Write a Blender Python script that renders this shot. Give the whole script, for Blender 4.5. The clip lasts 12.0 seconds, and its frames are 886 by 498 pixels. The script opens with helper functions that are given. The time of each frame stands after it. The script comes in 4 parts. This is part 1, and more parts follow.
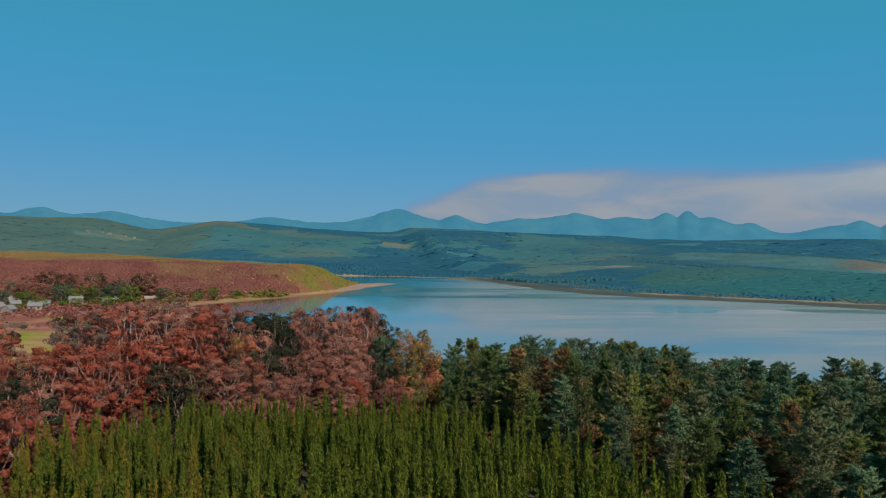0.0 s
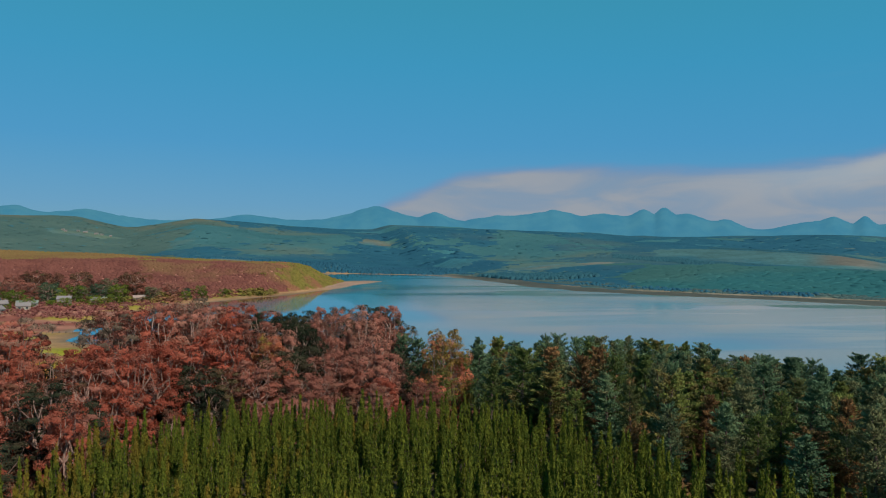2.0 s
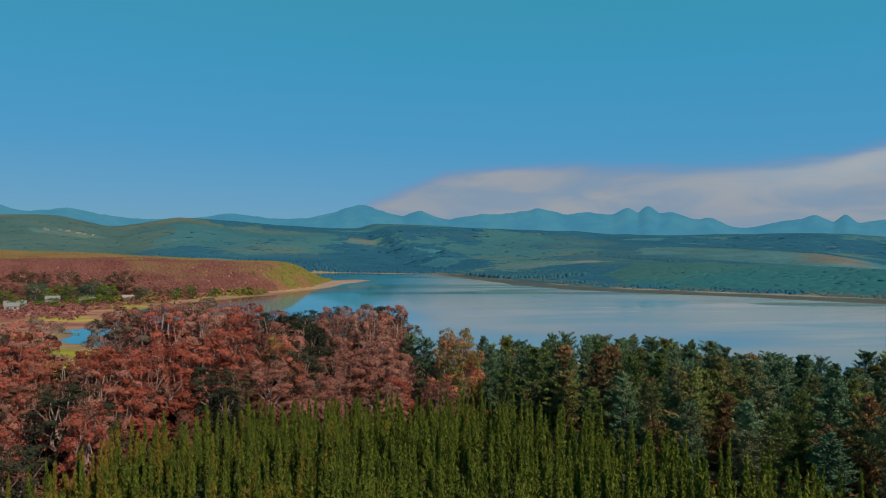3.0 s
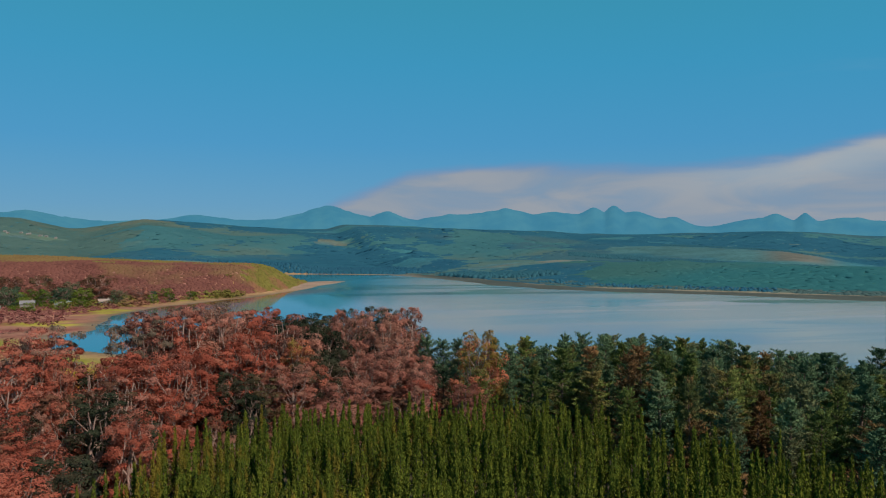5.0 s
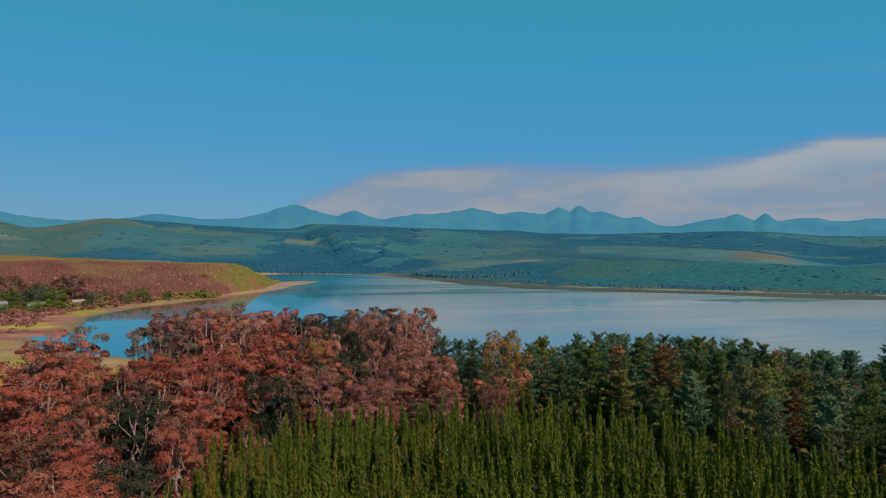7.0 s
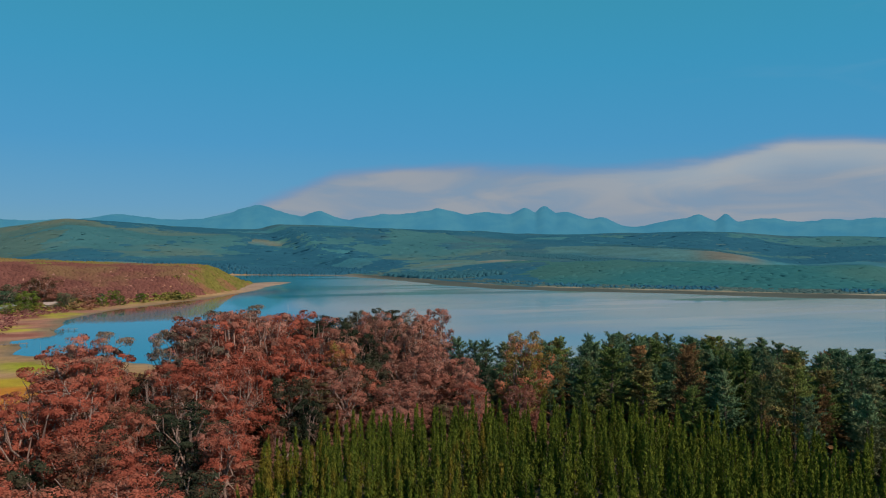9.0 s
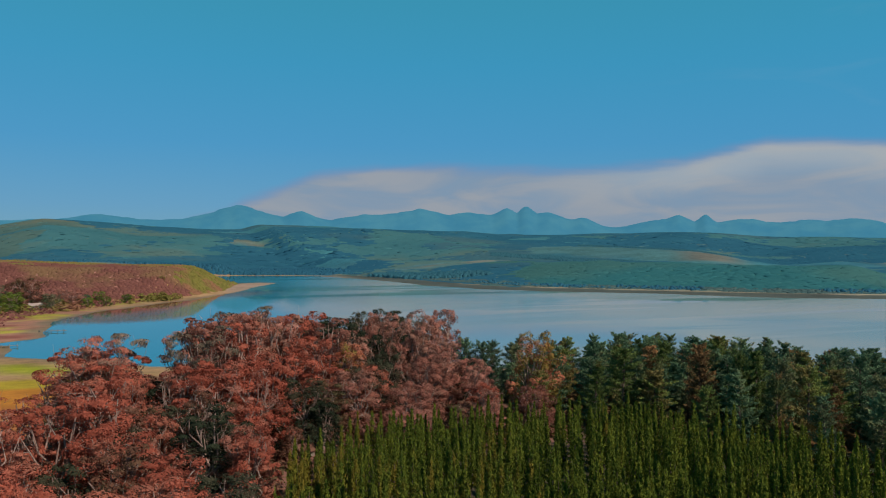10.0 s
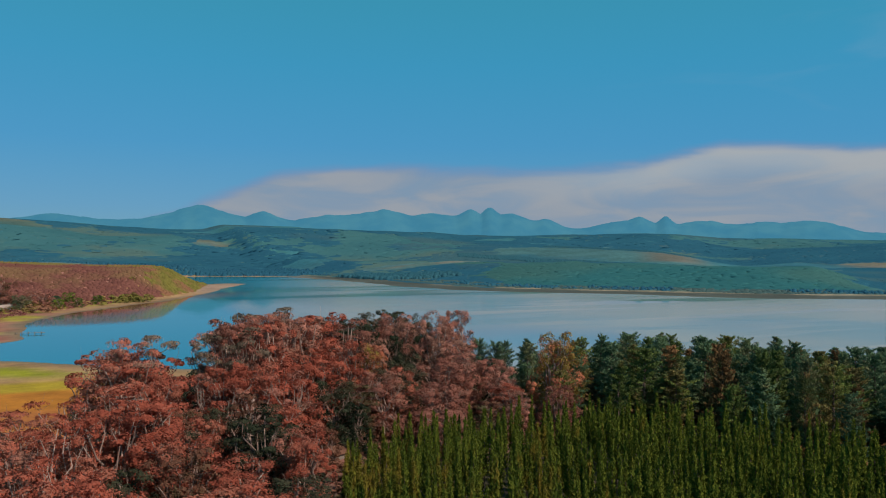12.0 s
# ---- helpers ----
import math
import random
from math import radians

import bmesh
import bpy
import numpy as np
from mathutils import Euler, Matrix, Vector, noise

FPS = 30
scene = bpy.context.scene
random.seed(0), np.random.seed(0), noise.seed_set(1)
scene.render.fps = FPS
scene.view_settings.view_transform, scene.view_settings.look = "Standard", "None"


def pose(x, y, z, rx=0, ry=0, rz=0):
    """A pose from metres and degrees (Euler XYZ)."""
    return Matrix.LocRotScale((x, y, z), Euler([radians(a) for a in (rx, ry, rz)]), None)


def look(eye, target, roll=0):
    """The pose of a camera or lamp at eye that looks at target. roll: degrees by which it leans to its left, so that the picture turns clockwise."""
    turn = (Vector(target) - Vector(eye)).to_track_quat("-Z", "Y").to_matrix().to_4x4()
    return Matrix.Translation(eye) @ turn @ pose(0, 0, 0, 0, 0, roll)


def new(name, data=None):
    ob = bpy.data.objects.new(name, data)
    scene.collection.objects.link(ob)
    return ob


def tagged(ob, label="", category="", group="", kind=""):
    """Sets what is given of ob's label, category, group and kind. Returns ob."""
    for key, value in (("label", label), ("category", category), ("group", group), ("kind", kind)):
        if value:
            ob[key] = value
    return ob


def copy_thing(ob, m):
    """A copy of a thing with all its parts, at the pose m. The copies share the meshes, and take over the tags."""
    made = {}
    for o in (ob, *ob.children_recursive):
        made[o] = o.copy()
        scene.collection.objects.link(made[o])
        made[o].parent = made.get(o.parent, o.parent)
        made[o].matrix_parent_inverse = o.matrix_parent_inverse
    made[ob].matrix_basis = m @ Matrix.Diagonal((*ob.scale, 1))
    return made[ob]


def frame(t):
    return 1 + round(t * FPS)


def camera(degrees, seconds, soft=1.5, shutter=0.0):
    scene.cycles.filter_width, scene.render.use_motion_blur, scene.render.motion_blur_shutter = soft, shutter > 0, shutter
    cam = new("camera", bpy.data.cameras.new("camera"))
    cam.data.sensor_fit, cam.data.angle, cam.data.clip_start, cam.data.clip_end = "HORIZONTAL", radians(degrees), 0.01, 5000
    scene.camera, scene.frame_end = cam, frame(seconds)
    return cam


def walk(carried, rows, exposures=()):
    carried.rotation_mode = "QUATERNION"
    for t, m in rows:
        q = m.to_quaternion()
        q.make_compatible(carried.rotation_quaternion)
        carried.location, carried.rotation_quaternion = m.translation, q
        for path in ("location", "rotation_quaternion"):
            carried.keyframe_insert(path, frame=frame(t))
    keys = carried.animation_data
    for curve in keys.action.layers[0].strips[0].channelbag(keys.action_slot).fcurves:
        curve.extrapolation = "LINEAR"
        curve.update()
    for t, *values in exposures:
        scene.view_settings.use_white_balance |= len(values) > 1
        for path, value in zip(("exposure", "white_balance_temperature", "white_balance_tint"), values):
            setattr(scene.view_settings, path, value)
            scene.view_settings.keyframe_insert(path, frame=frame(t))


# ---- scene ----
cam = camera(60.0, 12.0, soft=1.1)
PATH = [
    (0, (6.65, -3.402, 42.288), (6.956, -1.425, 42.3), 0.8),
    (0.5, (3.741, -2.908, 42.361), (4.058, -0.934, 42.37), 0.8),
    (1, (0.915, -2.364, 42.41), (1.241, -0.39, 42.418), 0.8),
    (1.5, (-2.111, -2.002, 42.493), (-1.768, -0.031, 42.5), 0.7),
    (2, (-5.175, -1.339, 42.581), (-4.809, 0.628, 42.586), 0.6),
    (2.5, (-8.108, -0.639, 42.599), (-7.722, 1.324, 42.602), 0.5),
    (3, (-11.175, 0.093, 42.638), (-10.768, 2.051, 42.64), 0.5),
    (5, (-23.56, 3.291, 42.955), (-23.066, 5.229, 42.958), 0.1),
    (5.5, (-26.701, 4.299, 43.005), (-26.185, 6.231, 43.007), 0.2),
    (6, (-29.933, 5.277, 43.007), (-29.396, 7.203, 43.009), 0.1),
    (6.5, (-33.119, 6.285, 43.016), (-32.56, 8.205, 43.019), 0.1),
    (7, (-36.175, 7.409, 43.042), (-35.592, 9.322, 43.044), 0.1),
    (9, (-48.317, 12.231, 43.194), (-47.644, 14.114, 43.197), -0.0),
    (9.5, (-51.45, 13.368, 43.236), (-50.754, 15.242, 43.24), -0.0),
    (10, (-54.772, 14.481, 43.283), (-54.052, 16.347, 43.287), 0.0),
    (10.5, (-58.004, 15.718, 43.312), (-57.261, 17.575, 43.316), 0.0),
    (11, (-61.117, 16.92, 43.324), (-60.35, 18.767, 43.329), 0.1),
    (11.5, (-64.158, 18.105, 43.319), (-63.37, 19.943, 43.324), 0.1),
    (12, (-67.495, 19.437, 43.317), (-66.682, 21.265, 43.323), 0.1),
]
walk(cam, [(t, look(eye, target, roll)) for t, eye, target, roll in PATH])

# ---- light ----
SUN_EL, SUN_AZ = 41.0, 152.0          # degrees; azimuth clockwise from +y
sun_dir = Vector((math.sin(radians(SUN_AZ)) * math.cos(radians(SUN_EL)), math.cos(radians(SUN_AZ)) * math.cos(radians(SUN_EL)), math.sin(radians(SUN_EL))))
sun = new("sun", bpy.data.lights.new("sun", "SUN"))
sun.data.energy, sun.data.angle, sun.data.color = 4.7, radians(0.6), (1.0, 0.92, 0.80)
sun.matrix_world = look(tuple(sun_dir * 500), (0, 0, 0))
scene.view_settings.exposure = 0.0


class Nodes:
    """Short hand for building a node tree."""

    def __init__(self, tree):
        self.tree = tree
        tree.nodes.clear()

    def add(self, kind, **settings):
        node = self.tree.nodes.new(kind)
        for key, value in settings.items():
            setattr(node, key, value)
        return node

    def put(self, socket, value):
        if isinstance(value, bpy.types.NodeSocket):
            self.tree.links.new(value, socket)
        elif value is not None:
            socket.default_value = value

    def math(self, op, a, b=None, c=None, clamp=False):
        node = self.add("ShaderNodeMath", operation=op, use_clamp=clamp)
        for socket, value in zip(node.inputs, (a, b, c)):
            self.put(socket, value)
        return node.outputs[0]

    def step(self, value, low, high, out_low=0.0, out_high=1.0):
        node = self.add("ShaderNodeMapRange", interpolation_type="SMOOTHSTEP")
        for socket, v in zip(node.inputs, (value, low, high, out_low, out_high)):
            self.put(socket, v)
        return node.outputs[0]

    def mix(self, factor, a, b, blend="MIX"):
        node = self.add("ShaderNodeMix", data_type="RGBA", blend_type=blend)
        self.put(node.inputs[0], factor)
        self.put(node.inputs[6], a)
        self.put(node.inputs[7], b)
        return node.outputs[2]

    def noise(self, vector, scale, detail=4.0, rough=0.55, distortion=0.0):
        node = self.add("ShaderNodeTexNoise")
        self.put(node.inputs["Vector"], vector)
        node.inputs["Scale"].default_value, node.inputs["Detail"].default_value = scale, detail
        node.inputs["Roughness"].default_value, node.inputs["Distortion"].default_value = rough, distortion
        return node.outputs[0]

    def scaled(self, vector, size, shift=(0, 0, 0)):
        node = self.add("ShaderNodeMapping")
        self.put(node.inputs[0], vector)
        node.inputs["Location"].default_value, node.inputs["Scale"].default_value = shift, size
        return node.outputs[0]

    def ramp(self, factor, stops):
        node = self.add("ShaderNodeValToRGB")
        while len(node.color_ramp.elements) < len(stops):
            node.color_ramp.elements.new(0.5)
        for element, (at, colour) in zip(node.color_ramp.elements, stops):
            element.position, element.color = at, (*colour, 1)
        self.put(node.inputs[0], factor)
        return node.outputs[0]


def build_world():
    world = bpy.data.worlds.new("sky")
    world.use_nodes = True
    scene.world = world
    n = Nodes(world.node_tree)
    sky = n.add("ShaderNodeTexSky", sky_type="NISHITA")
    sky.sun_disc, sky.sun_elevation, sky.sun_rotation = False, radians(SUN_EL), radians(SUN_AZ)
    sky.air_density, sky.dust_density, sky.ozone_density = 1.0, 0.4, 3.0
    way = n.add("ShaderNodeTexCoord").outputs["Generated"]
    parts = n.add("ShaderNodeSeparateXYZ")
    n.put(parts.inputs[0], way)
    x, y, z = parts.outputs
    elevation = n.math("MULTIPLY", n.math("ARCSINE", z), 57.2958)
    azimuth = n.math("MULTIPLY", n.math("ARCTAN2", x, y), 57.2958)
    # clear air: a deep teal blue that pales a little towards the skyline
    clear = n.ramp(n.math("DIVIDE", elevation, 90.0), [
        (0.0, (0.125, 0.320, 0.44)), (0.035, (0.085, 0.295, 0.510)), (0.085, (0.044, 0.285, 0.535)), (0.15, (0.030, 0.292, 0.500)), (0.21, (0.030, 0.288, 0.430)), (1.0, (0.030, 0.19, 0.33))])
    scaled = n.mix(1.0, sky.outputs[0], (0.10, 0.10, 0.10, 1), "MULTIPLY")
    blue = n.mix(0.9, scaled, clear)
    # a long bank of cloud that lies over the mountains and rises away to the right
    soft = n.noise(n.scaled(way, (1, 1, 5)), 5.0, 5, 0.55, 0.3)
    wisp = n.noise(n.scaled(way, (1, 1, 4.5), (3, 1, 2)), 6.0, 4, 0.5, 0.9)
    top = n.ramp(n.math("DIVIDE", azimuth, 90.0), [
        (0.02, (0.18, 0.18, 0.18)), (0.06, (0.34, 0.34, 0.34)), (0.095, (0.47, 0.47, 0.47)), (0.13, (0.595, 0.595, 0.595)), (0.18, (0.665, 0.665, 0.665)), (0.33, (0.63, 0.63, 0.63)), (0.43, (0.68, 0.68, 0.68)), (0.49, (0.81, 0.81, 0.81)), (0.53, (0.79, 0.79, 0.79)), (0.58, (0.72, 0.72, 0.72)), (1.0, (0.75, 0.75, 0.75))])
    limit = n.math("ADD", n.math("MULTIPLY", top, 10.0), n.math("MULTIPLY", n.math("SUBTRACT", soft, 0.5), 1.9))
    depth = n.math("SUBTRACT", limit, elevation)
    cover = n.step(depth, -0.15, 1.0)
    cover = n.math("MULTIPLY", cover, n.step(wisp, 0.1, 0.55, 0.72, 0.95))
    body = n.mix(n.step(wisp, 0.35, 0.68), (0.225, 0.300, 0.40, 1), (0.315, 0.342, 0.385, 1))
    crown = n.math("MULTIPLY", n.step(azimuth, 24, 42), n.math("MULTIPLY", n.step(depth, 0.0, 0.8), n.step(depth, 3.6, 1.2)))
    body = n.mix(n.math("MULTIPLY", crown, 0.75), body, (0.415, 0.435, 0.445, 1))
    body = n.mix(n.step(depth, 0.1, 1.1), (0.19, 0.25, 0.42, 1), body)
    veil = n.math("MULTIPLY", n.step(wisp, 0.52, 0.8), n.math("MULTIPLY", n.step(azimuth, 30, 60), n.step(elevation, 24, 8)))
    colour = n.mix(n.math("MULTIPLY", veil, 0.12), blue, (0.36, 0.42, 0.50, 1))
    colour = n.mix(cover, colour, body)
    back = n.add("ShaderNodeBackground")
    n.put(back.inputs[0], colour)
    back.inputs[1].default_value = 1.0
    out = n.add("ShaderNodeOutputWorld")
    n.put(out.inputs[0], back.outputs[0])


build_world()


# ---- materials ----
def material(name):
    mat = bpy.data.materials.new(name)
    mat.use_nodes = True
    return mat, Nodes(mat.node_tree)


def finish(n, shader):
    n.put(n.add("ShaderNodeOutputMaterial").inputs[0], shader)


def surface(n, colour, rough=0.8, bump=None, strength=0.3, distance=0.05, metal=0.0, specular=0.3):
    node = n.add("ShaderNodeBsdfPrincipled")
    n.put(node.inputs["Base Color"], colour)
    n.put(node.inputs["Roughness"], rough)
    node.inputs["Metallic"].default_value = metal
    node.inputs["Specular IOR Level"].default_value = specular
    if bump is not None:
        b = n.add("ShaderNodeBump")
        b.inputs["Strength"].default_value, b.inputs["Distance"].default_value = strength, distance
        n.put(b.inputs["Height"], bump)
        n.put(node.inputs["Normal"], b.outputs[0])
    return node.outputs[0]


def foliage(name, dark, mid, light, patch=None, through_light=0.2, scale=0.35, amount=0.5, drift=0.0, each=0.16):
    """Leaves: the colour varies leaf by leaf, tree by tree, and in patches through the crown."""
    mat, n = material(name)
    leaf = n.add("ShaderNodeNewGeometry").outputs["Random Per Island"]
    tree = n.add("ShaderNodeObjectInfo").outputs["Random"]
    place = n.add("ShaderNodeTexCoord").outputs["Object"]
    cloud = n.noise(place, scale, 3, 0.6)
    f = n.math("ADD", n.math("MULTIPLY", leaf, each), n.math("MULTIPLY", tree, 0.42))
    f = n.math("ADD", f, n.math("MULTIPLY", cloud, 0.54), clamp=True)
    colour = n.ramp(f, [(0.22, dark), (0.55, mid), (0.92, light)])
    if patch:
        world_place = n.add("ShaderNodeNewGeometry").outputs["Position"]
        where = n.noise(n.scaled(world_place, (1, 1, 1), (17, 5, 9)), scale * 0.4, 3, 0.55)
        where = n.math("ADD", where, n.math("MULTIPLY", n.math("SUBTRACT", tree, 0.5), 0.24))
        if drift:
            east = n.add("ShaderNodeSeparateXYZ")
            n.put(east.inputs[0], world_place)
            where = n.math("ADD", where, n.step(east.outputs[0], 45, -45, -drift, drift))
        colour = n.mix(n.math("MULTIPLY", n.step(where, 0.50, 0.62), amount * 1.6, clamp=True), colour, (*patch, 1))
    a, b, m = n.add("ShaderNodeBsdfDiffuse"), n.add("ShaderNodeBsdfTranslucent"), n.add("ShaderNodeMixShader")
    n.put(a.inputs[0], colour)
    n.put(b.inputs[0], colour)
    m.inputs[0].default_value = through_light
    n.put(m.inputs[1], a.outputs[0])
    n.put(m.inputs[2], b.outputs[0])
    finish(n, m.outputs[0])
    return mat


def bark(name, dark, light):
    mat, n = material(name)
    place = n.add("ShaderNodeTexCoord").outputs["Object"]
    streak = n.noise(n.scaled(place, (3, 3, 0.5)), 2.0, 5, 0.65)
    colour = n.ramp(n.math("ADD", streak, n.math("MULTIPLY", n.math("SUBTRACT", n.add("ShaderNodeObjectInfo").outputs["Random"], 0.5), 0.2)), [(0.3, dark), (0.65, light)])
    finish(n, surface(n, colour, 0.85, streak, 0.5, 0.04))
    return mat


M = {
    "gum_red": foliage("gum_leaves_red", (0.170, 0.040, 0.026), (0.393, 0.103, 0.065), (0.517, 0.170, 0.109), patch=(0.357, 0.133, 0.088), each=0.10, scale=0.45, through_light=0.36),
    "gum_rose": foliage("gum_leaves_rose", (0.156, 0.059, 0.043), (0.362, 0.140, 0.101), (0.498, 0.221, 0.163), patch=(0.292, 0.142, 0.101), each=0.10, scale=0.45, through_light=0.34),
    "gum_brown": foliage("gum_leaves_brown", (0.054, 0.028, 0.019), (0.156, 0.068, 0.043), (0.265, 0.119, 0.076), patch=(0.066, 0.064, 0.030), amount=0.5),
    "gum_orange": foliage("gum_leaves_orange", (0.150, 0.045, 0.025), (0.335, 0.105, 0.057), (0.531, 0.180, 0.104), patch=(0.173, 0.130, 0.028), amount=0.55),
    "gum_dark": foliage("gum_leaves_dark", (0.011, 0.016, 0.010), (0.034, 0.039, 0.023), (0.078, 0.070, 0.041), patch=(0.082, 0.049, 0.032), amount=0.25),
    "pine": foliage("pine_needles", (0.029, 0.054, 0.034), (0.091, 0.145, 0.077), (0.172, 0.238, 0.112), patch=(0.153, 0.125, 0.059), amount=0.4),
    "pine_olive": foliage("pine_needles_olive", (0.040, 0.061, 0.022), (0.111, 0.140, 0.040), (0.202, 0.223, 0.056), patch=(0.172, 0.101, 0.046), amount=0.4),
    "pine_rust": foliage("pine_needles_rust", (0.063, 0.039, 0.021), (0.173, 0.094, 0.042), (0.334, 0.167, 0.073), patch=(0.092, 0.103, 0.040), amount=0.8),
    "young_pine": foliage("young_pine_needles", (0.016, 0.032, 0.009), (0.098, 0.117, 0.017), (0.229, 0.211, 0.029), patch=(0.171, 0.120, 0.020), amount=0.55, scale=0.30, drift=0.11, each=0.30),
    "bush_red": foliage("heath_leaves_red", (0.142, 0.052, 0.048), (0.285, 0.109, 0.093), (0.399, 0.162, 0.128), patch=(0.257, 0.147, 0.114), scale=0.02),
    "bush_purple": foliage("heath_leaves_purple", (0.113, 0.042, 0.035), (0.202, 0.077, 0.060), (0.275, 0.110, 0.078), patch=(0.202, 0.114, 0.057), scale=0.03),
    "garden_dark": foliage("garden_leaves_dark", (0.030, 0.055, 0.034), (0.070, 0.108, 0.060), (0.13, 0.17, 0.08), patch=(0.14, 0.10, 0.06), scale=0.1, amount=0.4),
    "garden": foliage("garden_leaves", (0.050, 0.075, 0.016), (0.12, 0.155, 0.026), (0.23, 0.25, 0.04), scale=0.1),
    "bush_olive": foliage("bush_leaves_olive", (0.095, 0.080, 0.024), (0.180, 0.150, 0.038), (0.27, 0.22, 0.055), patch=(0.25, 0.115, 0.065), scale=0.05, amount=0.7),
    # far_ leaves: the blue of distance haze is mixed into their colours
    "far_pine": foliage("hazed_plantation_needles", (0.022, 0.084, 0.133), (0.031, 0.116, 0.162), (0.047, 0.140, 0.167), patch=(0.064, 0.128, 0.139), scale=0.005, each=0.05),
    "far_dark": foliage("hazed_wood_needles", (0.022, 0.082, 0.112), (0.032, 0.104, 0.134), (0.046, 0.124, 0.142), scale=0.01),
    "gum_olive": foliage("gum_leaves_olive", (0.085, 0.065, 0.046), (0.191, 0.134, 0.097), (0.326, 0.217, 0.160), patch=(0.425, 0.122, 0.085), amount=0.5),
    "far_meadow": foliage("hazed_meadow_leaves", (0.041, 0.127, 0.145), (0.057, 0.151, 0.159), (0.077, 0.164, 0.154), patch=(0.104, 0.152, 0.130), scale=0.006, each=0.05),
    "far_mixed": foliage("hazed_mixed_leaves", (0.063, 0.118, 0.108), (0.096, 0.148, 0.126), (0.129, 0.165, 0.128), patch=(0.146, 0.147, 0.104), scale=0.006, each=0.05),
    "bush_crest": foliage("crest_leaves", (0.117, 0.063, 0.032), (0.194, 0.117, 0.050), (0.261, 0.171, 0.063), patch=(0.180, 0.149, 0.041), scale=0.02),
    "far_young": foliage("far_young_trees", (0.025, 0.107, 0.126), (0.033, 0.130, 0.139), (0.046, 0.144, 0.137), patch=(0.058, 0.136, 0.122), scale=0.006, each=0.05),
    "far_scrub": foliage("hazed_scrub_leaves", (0.034, 0.088, 0.100), (0.055, 0.106, 0.110), (0.085, 0.120, 0.108), scale=0.01),
    "gum_bark": bark("gum_bark", (0.146, 0.081, 0.064), (0.365, 0.235, 0.192)),
    "pine_bark": bark("pine_bark", (0.045, 0.030, 0.024), (0.15, 0.10, 0.08)),
}


def water_material():
    mat, n = material("lagoon_water")
    place = n.add("ShaderNodeTexCoord").outputs["Object"]
    long = n.noise(n.scaled(place, (0.0034, 0.0045, 1)), 1.0, 4, 0.5, 0.5)
    chop = n.noise(n.scaled(place, (0.5, 0.9, 1)), 1.0, 3, 0.5)
    across = n.add("ShaderNodeSeparateXYZ")
    n.put(across.inputs[0], place)
    drift = n.math("SUBTRACT", across.outputs[0], n.math("MULTIPLY", n.math("SUBTRACT", across.outputs[1], 400.0), 0.22))
    streak = n.noise(n.scaled(place, (0.0022, 0.013, 1), (4, 2, 0)), 1.0, 4, 0.55, 0.35)
    # pale parts: sandy shallows and painted-in cloud reflection share one body colour
    shoal_sheen = n.math("MULTIPLY", n.step(long, 0.22, 0.54), n.step(drift, -25, 85))
    shoal_sheen = n.math("MULTIPLY", shoal_sheen, n.step(streak, 0.34, 0.60, 0.62, 1.0))
    body = n.mix(shoal_sheen, (0.012, 0.152, 0.196, 1), (0.280, 0.240, 0.178, 1))
    # brown reflection of the headland heath, painted into the water colour along its shore
    off = n.math("ADD", n.math("SUBTRACT", n.math("MULTIPLY", across.outputs[0], 0.883), n.math("MULTIPLY", across.outputs[1], 0.469)), 359.8)
    off = n.math("ADD", off, n.math("MULTIPLY", n.math("SUBTRACT", long, 0.5), 30.0))
    heath_mirror = n.math("MULTIPLY", n.step(off, 50, 8), n.math("MULTIPLY", n.step(across.outputs[1], 540, 610), n.step(across.outputs[1], 880, 790)))
    body = n.mix(heath_mirror, body, (0.200, 0.072, 0.050, 1))
    # wind-ruffled water with glassy lanes
    rough = n.math("ADD", n.step(streak, 0.40, 0.52, 0.015, 0.05), n.math("MULTIPLY", n.step(across.outputs[0], 40, 180, 0.0, 0.11), n.step(streak, 0.38, 0.50)))
    node = n.add("ShaderNodeBsdfPrincipled")
    n.put(node.inputs["Base Color"], body)
    n.put(node.inputs["Roughness"], rough)
    node.inputs["IOR"].default_value = 1.33
    node.inputs["Specular IOR Level"].default_value = 0.36
    b = n.add("ShaderNodeBump")
    b.inputs["Strength"].default_value, b.inputs["Distance"].default_value = 0.06, 0.02
    n.put(b.inputs["Height"], chop)
    n.put(node.inputs["Normal"], b.outputs[0])
    finish(n, node.outputs[0])
    return mat


def ground_material():
    mat, n = material("ground_cover")
    attr = n.add("ShaderNodeAttribute", attribute_name="cover")
    place = n.add("ShaderNodeTexCoord").outputs["Object"]
    wide = n.noise(place, 0.012, 5, 0.6)
    clump = n.noise(n.scaled(place, (1, 1, 0.3)), 0.09, 6, 0.68)
    fine = n.noise(place, 0.9, 5, 0.7)
    tone = n.math("ADD", n.math("MULTIPLY", wide, 0.7), n.math("ADD", n.math("MULTIPLY", clump, 0.8), n.math("MULTIPLY", fine, 0.4)))
    gain = n.step(tone, 0.62, 1.30, 0.62, 1.38)
    tint = n.add("ShaderNodeCombineXYZ")
    for socket in tint.inputs:
        n.put(socket, gain)
    colour = n.mix(1.0, attr.outputs["Color"], tint.outputs[0], "MULTIPLY")
    finish(n, surface(n, colour, 0.95, n.noise(place, 0.09, 3, 0.5), 0.4, 0.6, specular=0.1))
    return mat


